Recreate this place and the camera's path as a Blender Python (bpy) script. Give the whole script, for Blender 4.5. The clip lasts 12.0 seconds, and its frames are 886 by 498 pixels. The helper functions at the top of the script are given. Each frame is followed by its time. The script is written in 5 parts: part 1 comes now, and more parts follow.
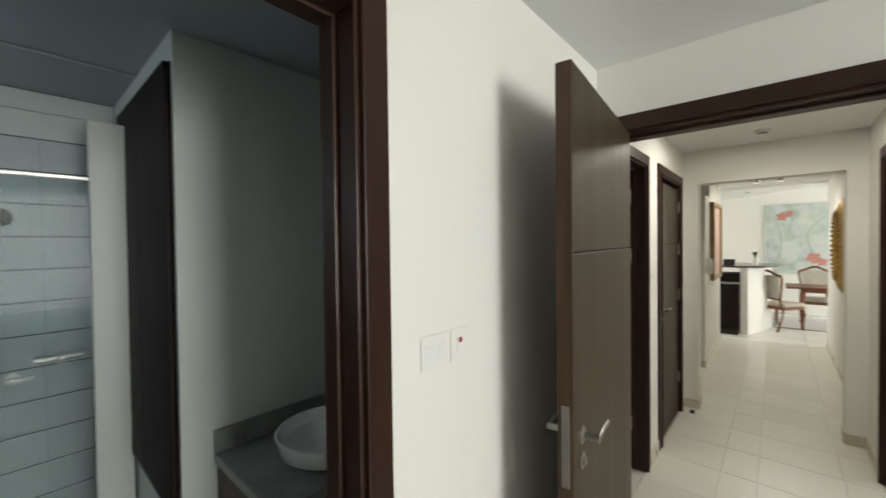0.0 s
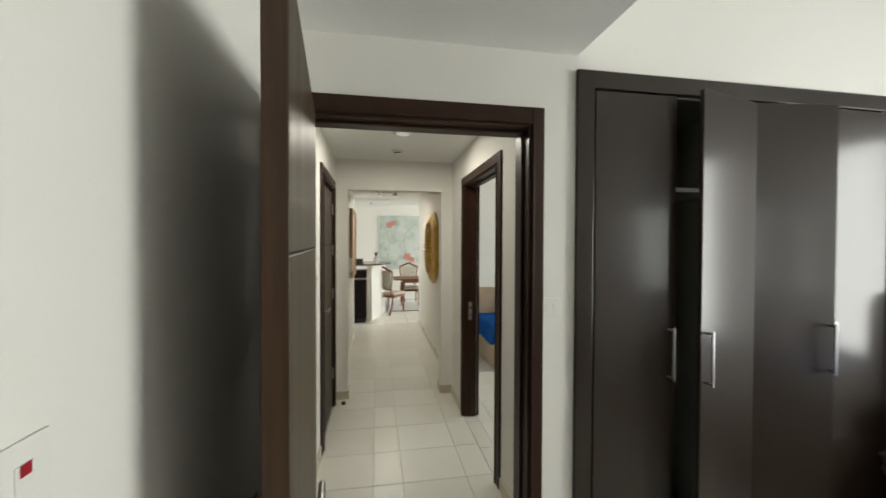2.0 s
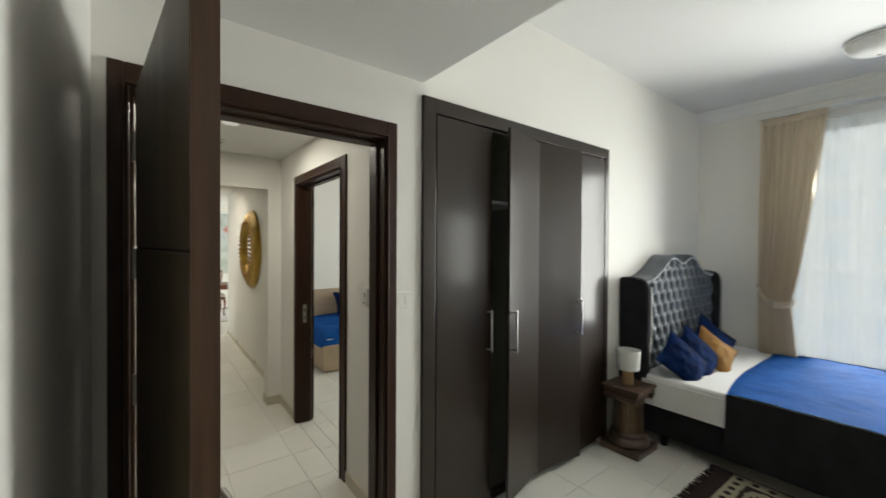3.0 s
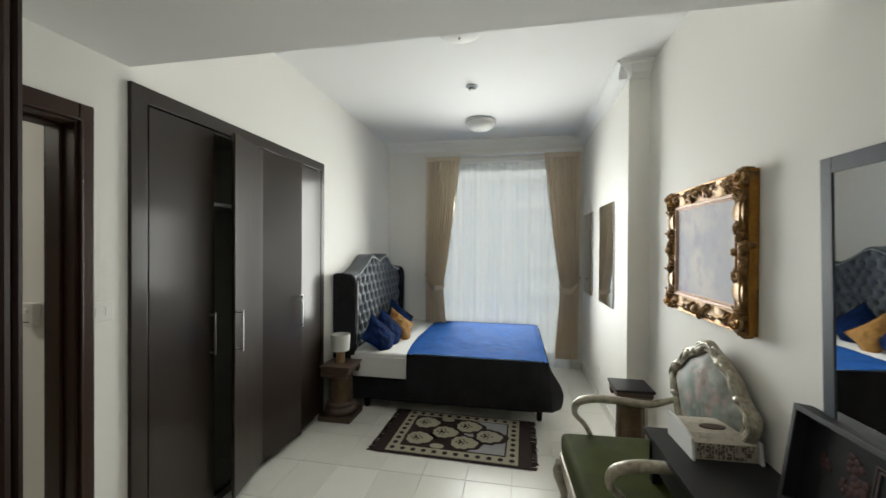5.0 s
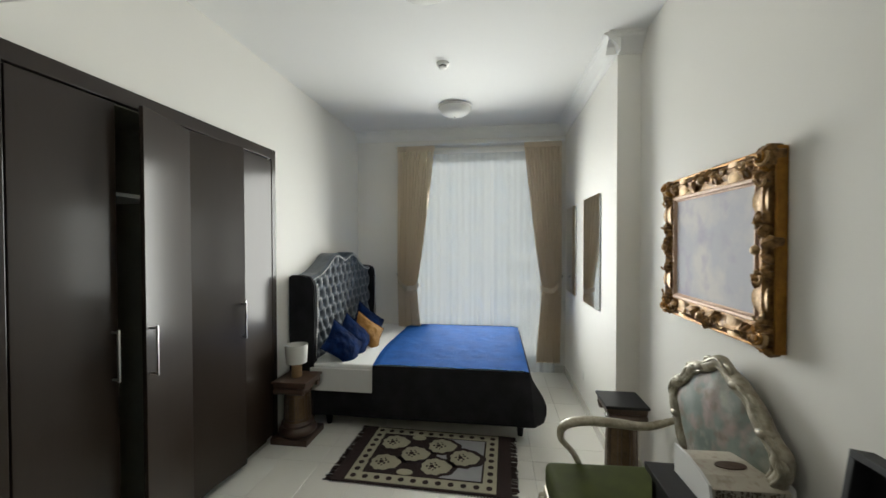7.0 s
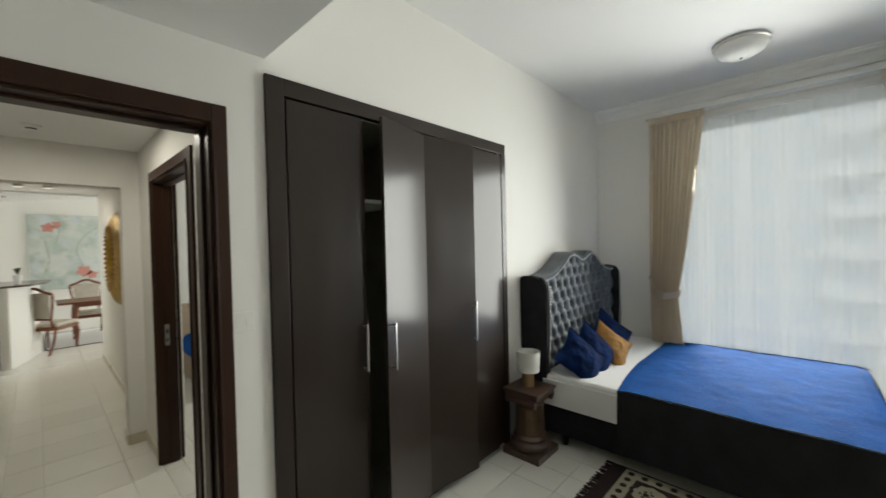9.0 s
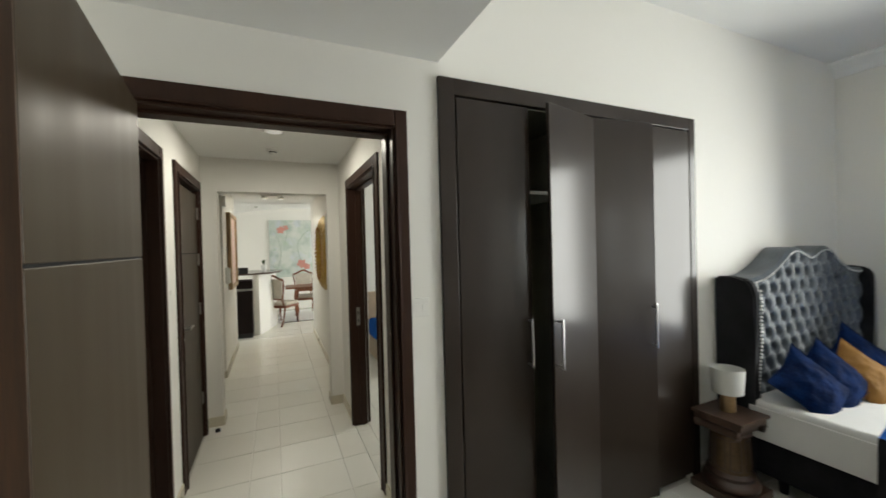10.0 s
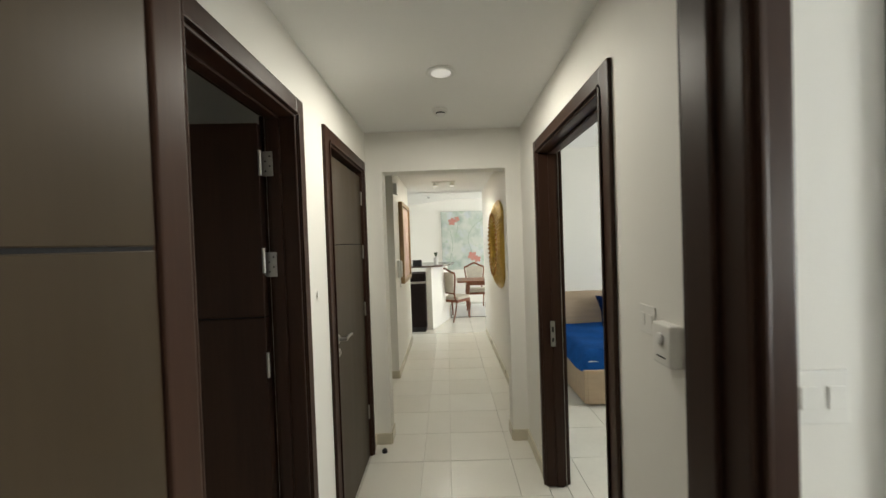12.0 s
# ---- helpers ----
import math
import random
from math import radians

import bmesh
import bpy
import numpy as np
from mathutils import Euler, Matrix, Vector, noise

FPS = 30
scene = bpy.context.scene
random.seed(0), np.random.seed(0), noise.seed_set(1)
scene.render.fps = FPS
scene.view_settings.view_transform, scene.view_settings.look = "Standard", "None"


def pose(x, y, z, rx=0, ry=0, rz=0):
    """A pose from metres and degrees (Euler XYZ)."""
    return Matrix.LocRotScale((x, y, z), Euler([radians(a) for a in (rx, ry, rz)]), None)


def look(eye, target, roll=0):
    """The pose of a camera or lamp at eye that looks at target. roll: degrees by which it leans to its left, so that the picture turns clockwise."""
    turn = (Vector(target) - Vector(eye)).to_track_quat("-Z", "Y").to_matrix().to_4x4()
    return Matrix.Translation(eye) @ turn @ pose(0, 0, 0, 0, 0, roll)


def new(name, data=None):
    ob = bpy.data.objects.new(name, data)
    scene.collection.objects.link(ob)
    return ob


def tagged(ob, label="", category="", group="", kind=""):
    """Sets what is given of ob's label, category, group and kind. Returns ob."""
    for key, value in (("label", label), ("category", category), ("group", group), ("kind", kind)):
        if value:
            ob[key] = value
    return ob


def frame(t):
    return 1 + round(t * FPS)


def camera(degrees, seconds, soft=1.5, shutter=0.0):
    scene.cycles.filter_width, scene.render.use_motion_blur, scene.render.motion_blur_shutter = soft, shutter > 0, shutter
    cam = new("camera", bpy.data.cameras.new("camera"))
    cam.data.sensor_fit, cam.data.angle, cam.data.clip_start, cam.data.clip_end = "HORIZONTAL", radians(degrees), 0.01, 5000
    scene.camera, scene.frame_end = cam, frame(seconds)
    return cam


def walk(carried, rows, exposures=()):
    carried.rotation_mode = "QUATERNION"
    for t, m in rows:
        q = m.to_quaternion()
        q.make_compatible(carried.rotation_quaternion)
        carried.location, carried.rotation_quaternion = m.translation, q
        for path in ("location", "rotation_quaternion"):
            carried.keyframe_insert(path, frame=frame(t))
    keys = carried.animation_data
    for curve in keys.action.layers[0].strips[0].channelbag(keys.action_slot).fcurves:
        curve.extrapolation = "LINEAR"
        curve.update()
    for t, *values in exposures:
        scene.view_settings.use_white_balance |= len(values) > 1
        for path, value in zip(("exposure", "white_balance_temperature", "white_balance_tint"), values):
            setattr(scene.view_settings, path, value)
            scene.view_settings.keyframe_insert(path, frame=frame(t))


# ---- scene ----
cam = camera(98.8, 12.0, shutter=.3)
METRES, EYE, TILT, LEAN, TURN = 3.0, 1.62, 0.0, 0.0, 42.1
PATH = [
    (0, (0.041, 0.018, 1.614), (-1.28, 1.519, 1.582), -0.7),
    (0.5, (0.02, 0.092, 1.607), (-0.94, 1.846, 1.573), -0.9),
    (1, (-0.022, 0.187, 1.612), (-0.575, 2.109, 1.571), -0.5),
    (1.5, (-0.124, 0.27, 1.598), (-0.262, 2.265, 1.563), -0.2),
    (2, (-0.228, 0.337, 1.603), (0.115, 2.307, 1.57), 0.2),
    (2.5, (-0.327, 0.33, 1.578), (0.474, 2.162, 1.561), -0.0),
    (3, (-0.471, 0.276, 1.595), (0.747, 1.862, 1.576), 0.3),
    (3.5, (-0.586, 0.239, 1.625), (0.955, 1.514, 1.602), 0.3),
    (5.5, (-0.846, 0.125, 1.608), (1.14, 0.357, 1.591), 0.2),
    (6, (-0.776, 0.118, 1.613), (1.214, 0.319, 1.587), 0.1),
    (6.5, (-0.606, 0.094, 1.617), (1.384, 0.291, 1.587), -0.0),
    (8.5, (-0.072, 0.221, 1.631), (1.616, 1.293, 1.595), -1.0),
    (9, (-0.037, 0.234, 1.63), (1.423, 1.601, 1.595), -1.3),
    (9.5, (-0.044, 0.242, 1.621), (1.102, 1.881, 1.59), -1.4),
    (10, (-0.058, 0.306, 1.597), (0.756, 2.132, 1.576), -1.5),
    (10.5, (-0.054, 0.456, 1.602), (0.443, 2.394, 1.57), -1.6),
    (11, (-0.033, 0.689, 1.603), (0.177, 2.678, 1.57), -1.9),
    (11.5, (-0.004, 1.01, 1.59), (0.022, 3.009, 1.555), -2.0),
    (12, (-0.028, 1.339, 1.576), (-0.05, 3.338, 1.541), -2.0),
]
walk(cam, [(t, look(eye, target, roll)) for t, eye, target, roll in PATH],
     [(0, .42), (.5, .42), (1.0, .30), (1.5, .28), (2.0, .28), (3.0, .20), (3.5, .18), (5.5, -.06), (6.5, -.13), (8.5, -.08), (9.5, .08), (10.5, .30), (11.0, .44), (12.0, .46)])

# ---- light ----
world = bpy.data.worlds.new("sky")
scene.world = world
world.use_nodes = True
_wn = world.node_tree.nodes
_bg = _wn["Background"]
_sky = _wn.new("ShaderNodeTexSky")
_sky.sky_type, _sky.sun_disc = 'NISHITA', False
_sky.sun_elevation, _sky.sun_rotation = radians(50), radians(250)
world.node_tree.links.new(_sky.outputs[0], _bg.inputs[0])
_bg.inputs[1].default_value = 0.10

sun = new("sun", bpy.data.lights.new("sun", "SUN"))
sun.data.energy, sun.data.angle, sun.data.color = 2.6, radians(0.6), (1, .95, .88)
sun.matrix_world = look((0, 0, 20), (-8 * math.sin(radians(250)), -8 * math.cos(radians(250)), 20 - 8 * math.tan(radians(50))))


def daylight(name, x, y, z, rz, w, h, power, color=(.985, 1, .945), spread=165, down=0):
    """Sky light in a window opening; faces along -y before the turn rz."""
    lamp = new(name, bpy.data.lights.new(name, "AREA"))
    lamp.data.shape, lamp.data.size, lamp.data.size_y = 'RECTANGLE', w, h
    lamp.data.energy, lamp.data.color, lamp.data.spread = power, color, radians(spread)
    lamp.matrix_world = pose(x, y, z, 90, 0, 0) if rz == 0 else pose(x, y, z, 0, 0, rz) @ pose(0, 0, 0, 90 - down, 0, 0)
    return lamp


# pose(90,0,0) makes a lamp shine along +y; turns: 90 shines along -x, 180 along -y, -90 along +x
daylight("window_light", 4.68, .35, 1.42, 90, 1.7, 2.6, 9)
daylight("voile_light", 4.280, .39, 1.30, 90, 1.14, 2.45, 70, spread=132, down=3)
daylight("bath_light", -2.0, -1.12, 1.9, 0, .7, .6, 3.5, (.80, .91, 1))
daylight("bedroom_light", 4.3, 4.6, 1.6, 90, 1.6, 1.55, 34)
daylight("living_light", 4.62, 9.2, 1.4, 90, 2.8, 2.2, 85)
daylight("kitchen_light", -4.62, 8.3, 1.6, -90, 1.8, 1.3, 35)



def lamp_light(name, x, y, z, size, power, color=(1, .96, .82)):
    lamp = new(name, bpy.data.lights.new(name, "AREA"))
    lamp.data.shape, lamp.data.size, lamp.data.energy, lamp.data.color = 'DISK', size, power, color
    lamp.matrix_world = pose(x, y, z)


lamp_light("corridor_downlight", -.03, 3.30, 2.43, .42, 10, (1, .95, .82))
lamp_light("hall_spots", -.05, 6.8, 2.37, .25, 8)

# ---- materials ----


def nodes_of(name):
    m = bpy.data.materials.new(name)
    m.use_nodes = True
    return m, m.node_tree, m.node_tree.nodes["Principled BSDF"]


def paint(name, color, rough=.6, var=.06, scale=3.0, bump=.05, fine=60.0, metal=0.0, stretch=(1, 1, 1), dark=None, clear=0.0, spec=.5):
    """A surface with two scales of variation in its colour, and a fine relief."""
    m, t, b = nodes_of(name)
    n, l = t.nodes, t.links
    co = n.new("ShaderNodeTexCoord")
    mp = n.new("ShaderNodeMapping")
    mp.inputs["Scale"].default_value = stretch
    l.new(co.outputs["Object"], mp.inputs[0])
    a, c = n.new("ShaderNodeTexNoise"), n.new("ShaderNodeTexNoise")
    a.inputs["Scale"].default_value, c.inputs["Scale"].default_value = scale, fine
    a.inputs["Detail"].default_value, c.inputs["Detail"].default_value = 4, 5
    l.new(mp.outputs[0], a.inputs[0]), l.new(mp.outputs[0], c.inputs[0])
    r = n.new("ShaderNodeValToRGB")
    lo = dark or tuple(max(0, v * (1 - var * 2)) for v in color)
    r.color_ramp.elements[0].color, r.color_ramp.elements[1].color = (*lo, 1), (*color, 1)
    r.color_ramp.elements[0].position, r.color_ramp.elements[1].position = .3, .65
    mx = n.new("ShaderNodeMix")
    mx.inputs[0].default_value = .35
    l.new(a.outputs[0], mx.inputs[2]), l.new(c.outputs[0], mx.inputs[3])
    l.new(mx.outputs[0], r.inputs[0]), l.new(r.outputs[0], b.inputs["Base Color"])
    bp = n.new("ShaderNodeBump")
    bp.inputs["Strength"].default_value, bp.inputs["Distance"].default_value = bump, .01
    l.new(c.outputs[0], bp.inputs["Height"]), l.new(bp.outputs[0], b.inputs["Normal"])
    rr = n.new("ShaderNodeMapRange")
    rr.inputs[3].default_value, rr.inputs[4].default_value = max(.02, rough - .08), min(1, rough + .08)
    l.new(a.outputs[0], rr.inputs[0]), l.new(rr.outputs[0], b.inputs["Roughness"])
    b.inputs["Metallic"].default_value = metal
    b.inputs["Coat Weight"].default_value = clear
    b.inputs["Coat Roughness"].default_value = .15
    b.inputs["Specular IOR Level"].default_value = spec
    return m


M_WALL = paint("wall_paint", (.83, .815, .765), .62, .012, 1.2, .03, 180)
M_CEIL = paint("ceiling_paint", (.87, .87, .85), .8, .01, 1.5, .02, 150)
M_TILE = paint("floor_tile", (.77, .75, .68), .22, .05, 2.5, .015, 30)
M_GROUT = paint("grout", (.69, .665, .60), .8, .1, 8, .2, 90)
M_SKIRT = paint("skirting_tile", (.62, .57, .45), .3, .06, 4, .02, 50)
M_WOOD = paint("dark_wood", (.042, .019, .011), .42, .2, 1.2, .012, 12, stretch=(9, 9, .6), dark=(.026, .011, .007), clear=.06, spec=.22)
M_WOODE = paint("wood_edge", (.085, .042, .020), .45, .2, 3.0, .06, 26, stretch=(20, 20, .8), dark=(.04, .022, .012))
M_DOOR = paint("door_veneer", (.048, .033, .018), .46, .2, 1.2, .004, 14, stretch=(8, 8, .5), dark=(.040, .027, .014), clear=0, spec=.30)
M_WARD = paint("wardrobe_veneer", (.024, .0155, .0105), .5, .25, 1.5, .001, 14, stretch=(7, 7, .5), dark=(.021, .013, .0085), clear=.48, spec=.15)
M_WARD.node_tree.nodes["Principled BSDF"].inputs["Coat Roughness"].default_value = .16
M_WARD.node_tree.nodes["Principled BSDF"].inputs["Coat IOR"].default_value = 1.5
M_BLACK = paint("black_fabric", (.010, .010, .012), .85, .3, 6, .2, 240)
M_CHROME = paint("brushed_steel", (.50, .49, .47), .34, .05, 20, .02, 120, metal=1)
M_WHITEP = paint("white_plastic", (.78, .78, .75), .4, .01, 5, .01, 90)
M_DARKIN = paint("niche_board", (.30, .29, .22), .6, .1, 4, .03, 40)


def flat(name, color, rough=.5, metal=0.0, alpha=None, emit=0.0, trans=0.0, spec=.5):
    m, t, b = nodes_of(name)
    b.inputs["Base Color"].default_value = (*color, 1)
    b.inputs["Roughness"].default_value, b.inputs["Metallic"].default_value = rough, metal
    b.inputs["Transmission Weight"].default_value = trans
    b.inputs["Specular IOR Level"].default_value = spec
    if emit:
        b.inputs["Emission Color"].default_value = (*color, 1)
        b.inputs["Emission Strength"].default_value = emit
    return m


M_MIRROR = flat("mirror_silver", (.90, .91, .90), .015, 1.0)
M_RUBBER = flat("black_rubber", (.02, .02, .02), .7)
M_GLASS = flat("window_glass", (.95, .98, .97), .02, trans=1.0)

# ---- mesh helpers ----


def box(bm, x0, x1, y0, y1, z0, z1):
    r = bmesh.ops.create_cube(bm, size=1)
    for v in r["verts"]:
        v.co = Vector(((x0 + x1) / 2 + v.co.x * (x1 - x0), (y0 + y1) / 2 + v.co.y * (y1 - y0), (z0 + z1) / 2 + v.co.z * (z1 - z0)))
    return r["verts"]


def boxes(*dims):
    bm = bmesh.new()
    for d in dims:
        box(bm, *d)
    return bm


def bevelled(bm, w=.004, seg=2):
    bmesh.ops.bevel(bm, geom=list(bm.edges), offset=w, segments=seg, affect='EDGES', profile=.6, clamp_overlap=True)
    return bm


def part(name, bm, mat, parent=None, label="", smooth=False, kind=""):
    me = bpy.data.meshes.new(name)
    bmesh.ops.recalc_face_normals(bm, faces=bm.faces)
    bm.to_mesh(me)
    bm.free()
    for m in (mat if isinstance(mat, (list, tuple)) else [mat]):
        me.materials.append(m)
    if smooth:
        me.polygons.foreach_set("use_smooth", [True] * len(me.polygons))
        me.set_sharp_from_angle(angle=radians(40))
    ob = new(name, me)
    ob.parent = parent
    return tagged(ob, label=label, kind=kind)


def thing(name, x, y, z, rz=0, label="", category="", group=""):
    e = new(name)
    e.empty_display_size = .1
    e.matrix_world = pose(x, y, z, 0, 0, rz)
    return tagged(e, label, category, group)


def structure(name, bm, mat, label=""):
    return part(name, bm, mat, None, label, kind="structure")


def lathe(profile, seg=28, bm=None, cx=0, cy=0):
    """A turned body from (radius, height) pairs."""
    bm = bm or bmesh.new()
    rings = []
    for r, z in profile:
        rings.append([bm.verts.new((cx + r * math.cos(2 * math.pi * i / seg), cy + r * math.sin(2 * math.pi * i / seg), z)) for i in range(seg)])
    for a, b in zip(rings, rings[1:]):
        for i in range(seg):
            bm.faces.new((a[i], a[(i + 1) % seg], b[(i + 1) % seg], b[i]))
    bm.faces.new(rings[0][::-1]), bm.faces.new(rings[-1])
    return bm


def tube(points, radius, seg=10, bm=None, flatten=1.0):
    """A rod along points; radius is a number or a list of one per point."""
    bm = bm or bmesh.new()
    pts = [Vector(p) for p in points]
    rad = radius if isinstance(radius, (list, tuple)) else [radius] * len(pts)
    rings, up = [], None
    for i, p in enumerate(pts):
        d = (pts[min(i + 1, len(pts) - 1)] - pts[max(i - 1, 0)]).normalized()
        if up is None:
            up = Vector((0, 0, 1)) if abs(d.z) < .9 else Vector((1, 0, 0))
        side = d.cross(up).normalized()
        up = side.cross(d).normalized()
        rings.append([bm.verts.new(p + (side * math.cos(2 * math.pi * k / seg) + up * math.sin(2 * math.pi * k / seg) * flatten) * rad[i]) for k in range(seg)])
    for a, b in zip(rings, rings[1:]):
        for k in range(seg):
            bm.faces.new((a[k], a[(k + 1) % seg], b[(k + 1) % seg], b[k]))
    bm.faces.new(rings[0][::-1]), bm.faces.new(rings[-1])
    return bm


def spline(ctrl, n=24):
    """A smooth line of n points through the control points."""
    p = [Vector(c) for c in ctrl]
    p = [p[0] * 2 - p[1]] + p + [p[-1] * 2 - p[-2]]
    out, spans = [], len(p) - 3
    for i in range(n):
        u = i / (n - 1) * spans
        k = min(int(u), spans - 1)
        f = u - k
        a, b, c, d = p[k:k + 4]
        out.append(.5 * (2 * b + (c - a) * f + (2 * a - 5 * b + 4 * c - d) * f * f + (3 * b - a - 3 * c + d) * f ** 3))
    return out


def sheet(fn, nu, nv, bm=None):
    """A surface of nu x nv squares from fn(u, v), both 0 to 1."""
    bm = bm or bmesh.new()
    g = [[bm.verts.new(fn(i / nu, j / nv)) for j in range(nv + 1)] for i in range(nu + 1)]
    for i in range(nu):
        for j in range(nv):
            bm.faces.new((g[i][j], g[i + 1][j], g[i + 1][j + 1], g[i][j + 1]))
    return bm


# ---- structure: walls, floors, ceilings ----
N, S, E, W = 1.935, -.90, 4.44, -.625       # the bedroom's faces
CW, CE = -.645, .565                          # the corridor's faces
LOW, HIGH = 2.45, 3.066                       # lowered and full ceiling
DOOR_H = 2.12

structure("floor", boxes((-4.6, 5.2, -1.6, 12.2, -.12, -.012)), M_GROUT)

structure("wall_north", boxes(
    (W - .12, -.549, N, N + .15, 0, HIGH), (-.549, .446, N, N + .15, DOOR_H, HIGH), (.446, .735, N, N + .15, 0, HIGH),
    (.735, 2.42, N, N + .15, 2.32, HIGH), (2.42, 4.62, N, N + .15, 0, HIGH)), M_WALL, "pale cream painted wall")
structure("wall_west", boxes((W - .12, W, -1.05, -.45, 0, HIGH), (W - .12, W, -.45, .50, DOOR_H, HIGH), (W - .12, W, .50, N, 0, HIGH)), M_WALL)
structure("wall_south", boxes((W - .12, 2.42, S - .15, S, 0, HIGH), (2.42, 4.62, -1.05, -.74, 0, HIGH)), M_WALL)
WIN0, WIN1, WINT = -.52, 1.22, 2.74
structure("wall_east", boxes((E, E + .2, -.74, WIN0, 0, HIGH), (E, E + .2, WIN1, N, 0, HIGH), (E, E + .2, WIN0, WIN1, WINT, HIGH)), M_WALL)
structure("ceiling", boxes((.665, E + .2, -1.05, N + .15, HIGH, HIGH + .1)), M_CEIL)
structure("ceiling_entry", boxes((W - .12, .665, S - .15, N, LOW, HIGH + .1)), M_CEIL)



def bulkhead():
    """The lowered kitchen ceiling, its far edge slanting across the room."""
    bm = bmesh.new()
    pts = ((-4.45, 8.0), (.60, 8.0), (.60, 8.35), (-.79, 10.1), (-4.45, 10.1))
    lo, hi = [[bm.verts.new((x, y, z)) for x, y in pts] for z in (LOW, 2.68)]
    bm.faces.new(lo[::-1]), bm.faces.new(hi)
    for i in range(5):
        bm.faces.new((lo[i], lo[(i + 1) % 5], hi[(i + 1) % 5], hi[i]))
    return bm


# corridor
structure("wall_corridor_west", boxes(
    (CW - .12, CW, N + .15, 2.085, 0, LOW), (CW - .12, CW, 2.085, 2.905, DOOR_H, LOW), (CW - .12, CW, 2.905, 3.349, 0, LOW),
    (CW - .12, CW, 3.349, 4.144, DOOR_H, LOW), (CW - .12, CW, 4.144, 4.31, 0, LOW)), M_WALL)
structure("wall_corridor_east", boxes(
    (CE, CE + .12, N + .15, 2.756, 0, LOW), (CE, CE + .12, 2.756, 3.741, DOOR_H, LOW), (CE, CE + .12, 3.741, 4.31, 0, LOW)), M_WALL)
structure("wall_corridor_arch", boxes((-1.1, -.52, 4.31, 4.47, 0, LOW), (-.52, .445, 4.31, 4.47, 2.141, LOW), (.445, .72, 4.31, 4.47, 0, LOW)), M_WALL)
structure("ceiling_corridor", boxes((-1.2, .72, N + .15, 8.0, LOW, LOW + .1)), M_CEIL)
# hall beyond the arch
structure("wall_hall_west", boxes((-1.2, -1.08, 4.47, 5.77, 0, LOW), (-1.2, -.64, 5.77, 7.45, 0, LOW)), M_WALL)
structure("wall_hall_east", boxes((.60, .72, 4.47, 7.9, 0, LOW)), M_WALL)
# living room and kitchen
structure("wall_living", boxes((-4.6, 4.6, 11.2, 11.35, 0, 2.75), (4.45, 4.6, 7.75, 10.7, 0, .25), (4.45, 4.6, 10.7, 11.2, 0, 2.75), (4.45, 4.6, 7.75, 10.7, 2.5, 2.75),
                               (.72, 4.6, 7.75, 7.9, 0, 2.75), (-4.6, -4.45, 7.3, 11.2, 0, .95), (-4.6, -4.45, 7.3, 11.2, 2.3, 2.75), (-4.6, -4.45, 9.3, 11.2, .95, 2.3),
                               (-4.6, -1.2, 7.3, 7.45, 0, 2.75)), M_WALL)
structure("ceiling_living", boxes((-4.6, 4.6, 8.0, 11.35, 2.68, 2.78), (-4.6, -1.2, 7.3, 8.0, 2.5, 2.78), (.72, 4.6, 7.75, 8.0, 2.68, 2.78), (-1.2, .72, 7.9, 8.0, LOW, 2.68)), M_CEIL)
structure("ceiling_kitchen", bulkhead(), M_CEIL, "lowered ceiling with a slanting edge")
# second bedroom
structure("wall_bedroom_two", boxes((CE + .12, 4.3, 6.2, 6.35, 0, 2.75), (4.1, 4.25, 2.5, 3.75, 0, 2.75), (4.1, 4.25, 5.45, 6.2, 0, 2.75), (4.1, 4.25, 3.75, 5.45, 0, .8),
                                    (4.1, 4.25, 3.75, 5.45, 2.4, 2.75), (2.45, 4.25, N + .15, 2.5, 0, 2.75), (.72, .84, 4.31, 6.2, 0, 2.75)), M_WALL)
structure("ceiling_bedroom_two", boxes((CE + .12, 4.3, N + .15, 6.35, 2.72, 2.82)), M_CEIL)
# dark store room behind the first corridor door
structure("wall_store", boxes((-2.6, CW - .12, 1.95, 2.04, 0, LOW), (-2.6, CW - .12, 4.2, 4.3, 0, LOW), (-2.7, -2.6, 1.95, 4.3, 0, LOW), (-2.7, CW - .12, 1.95, 4.3, LOW, LOW + .1)), M_WALL)

# ---- doors ----


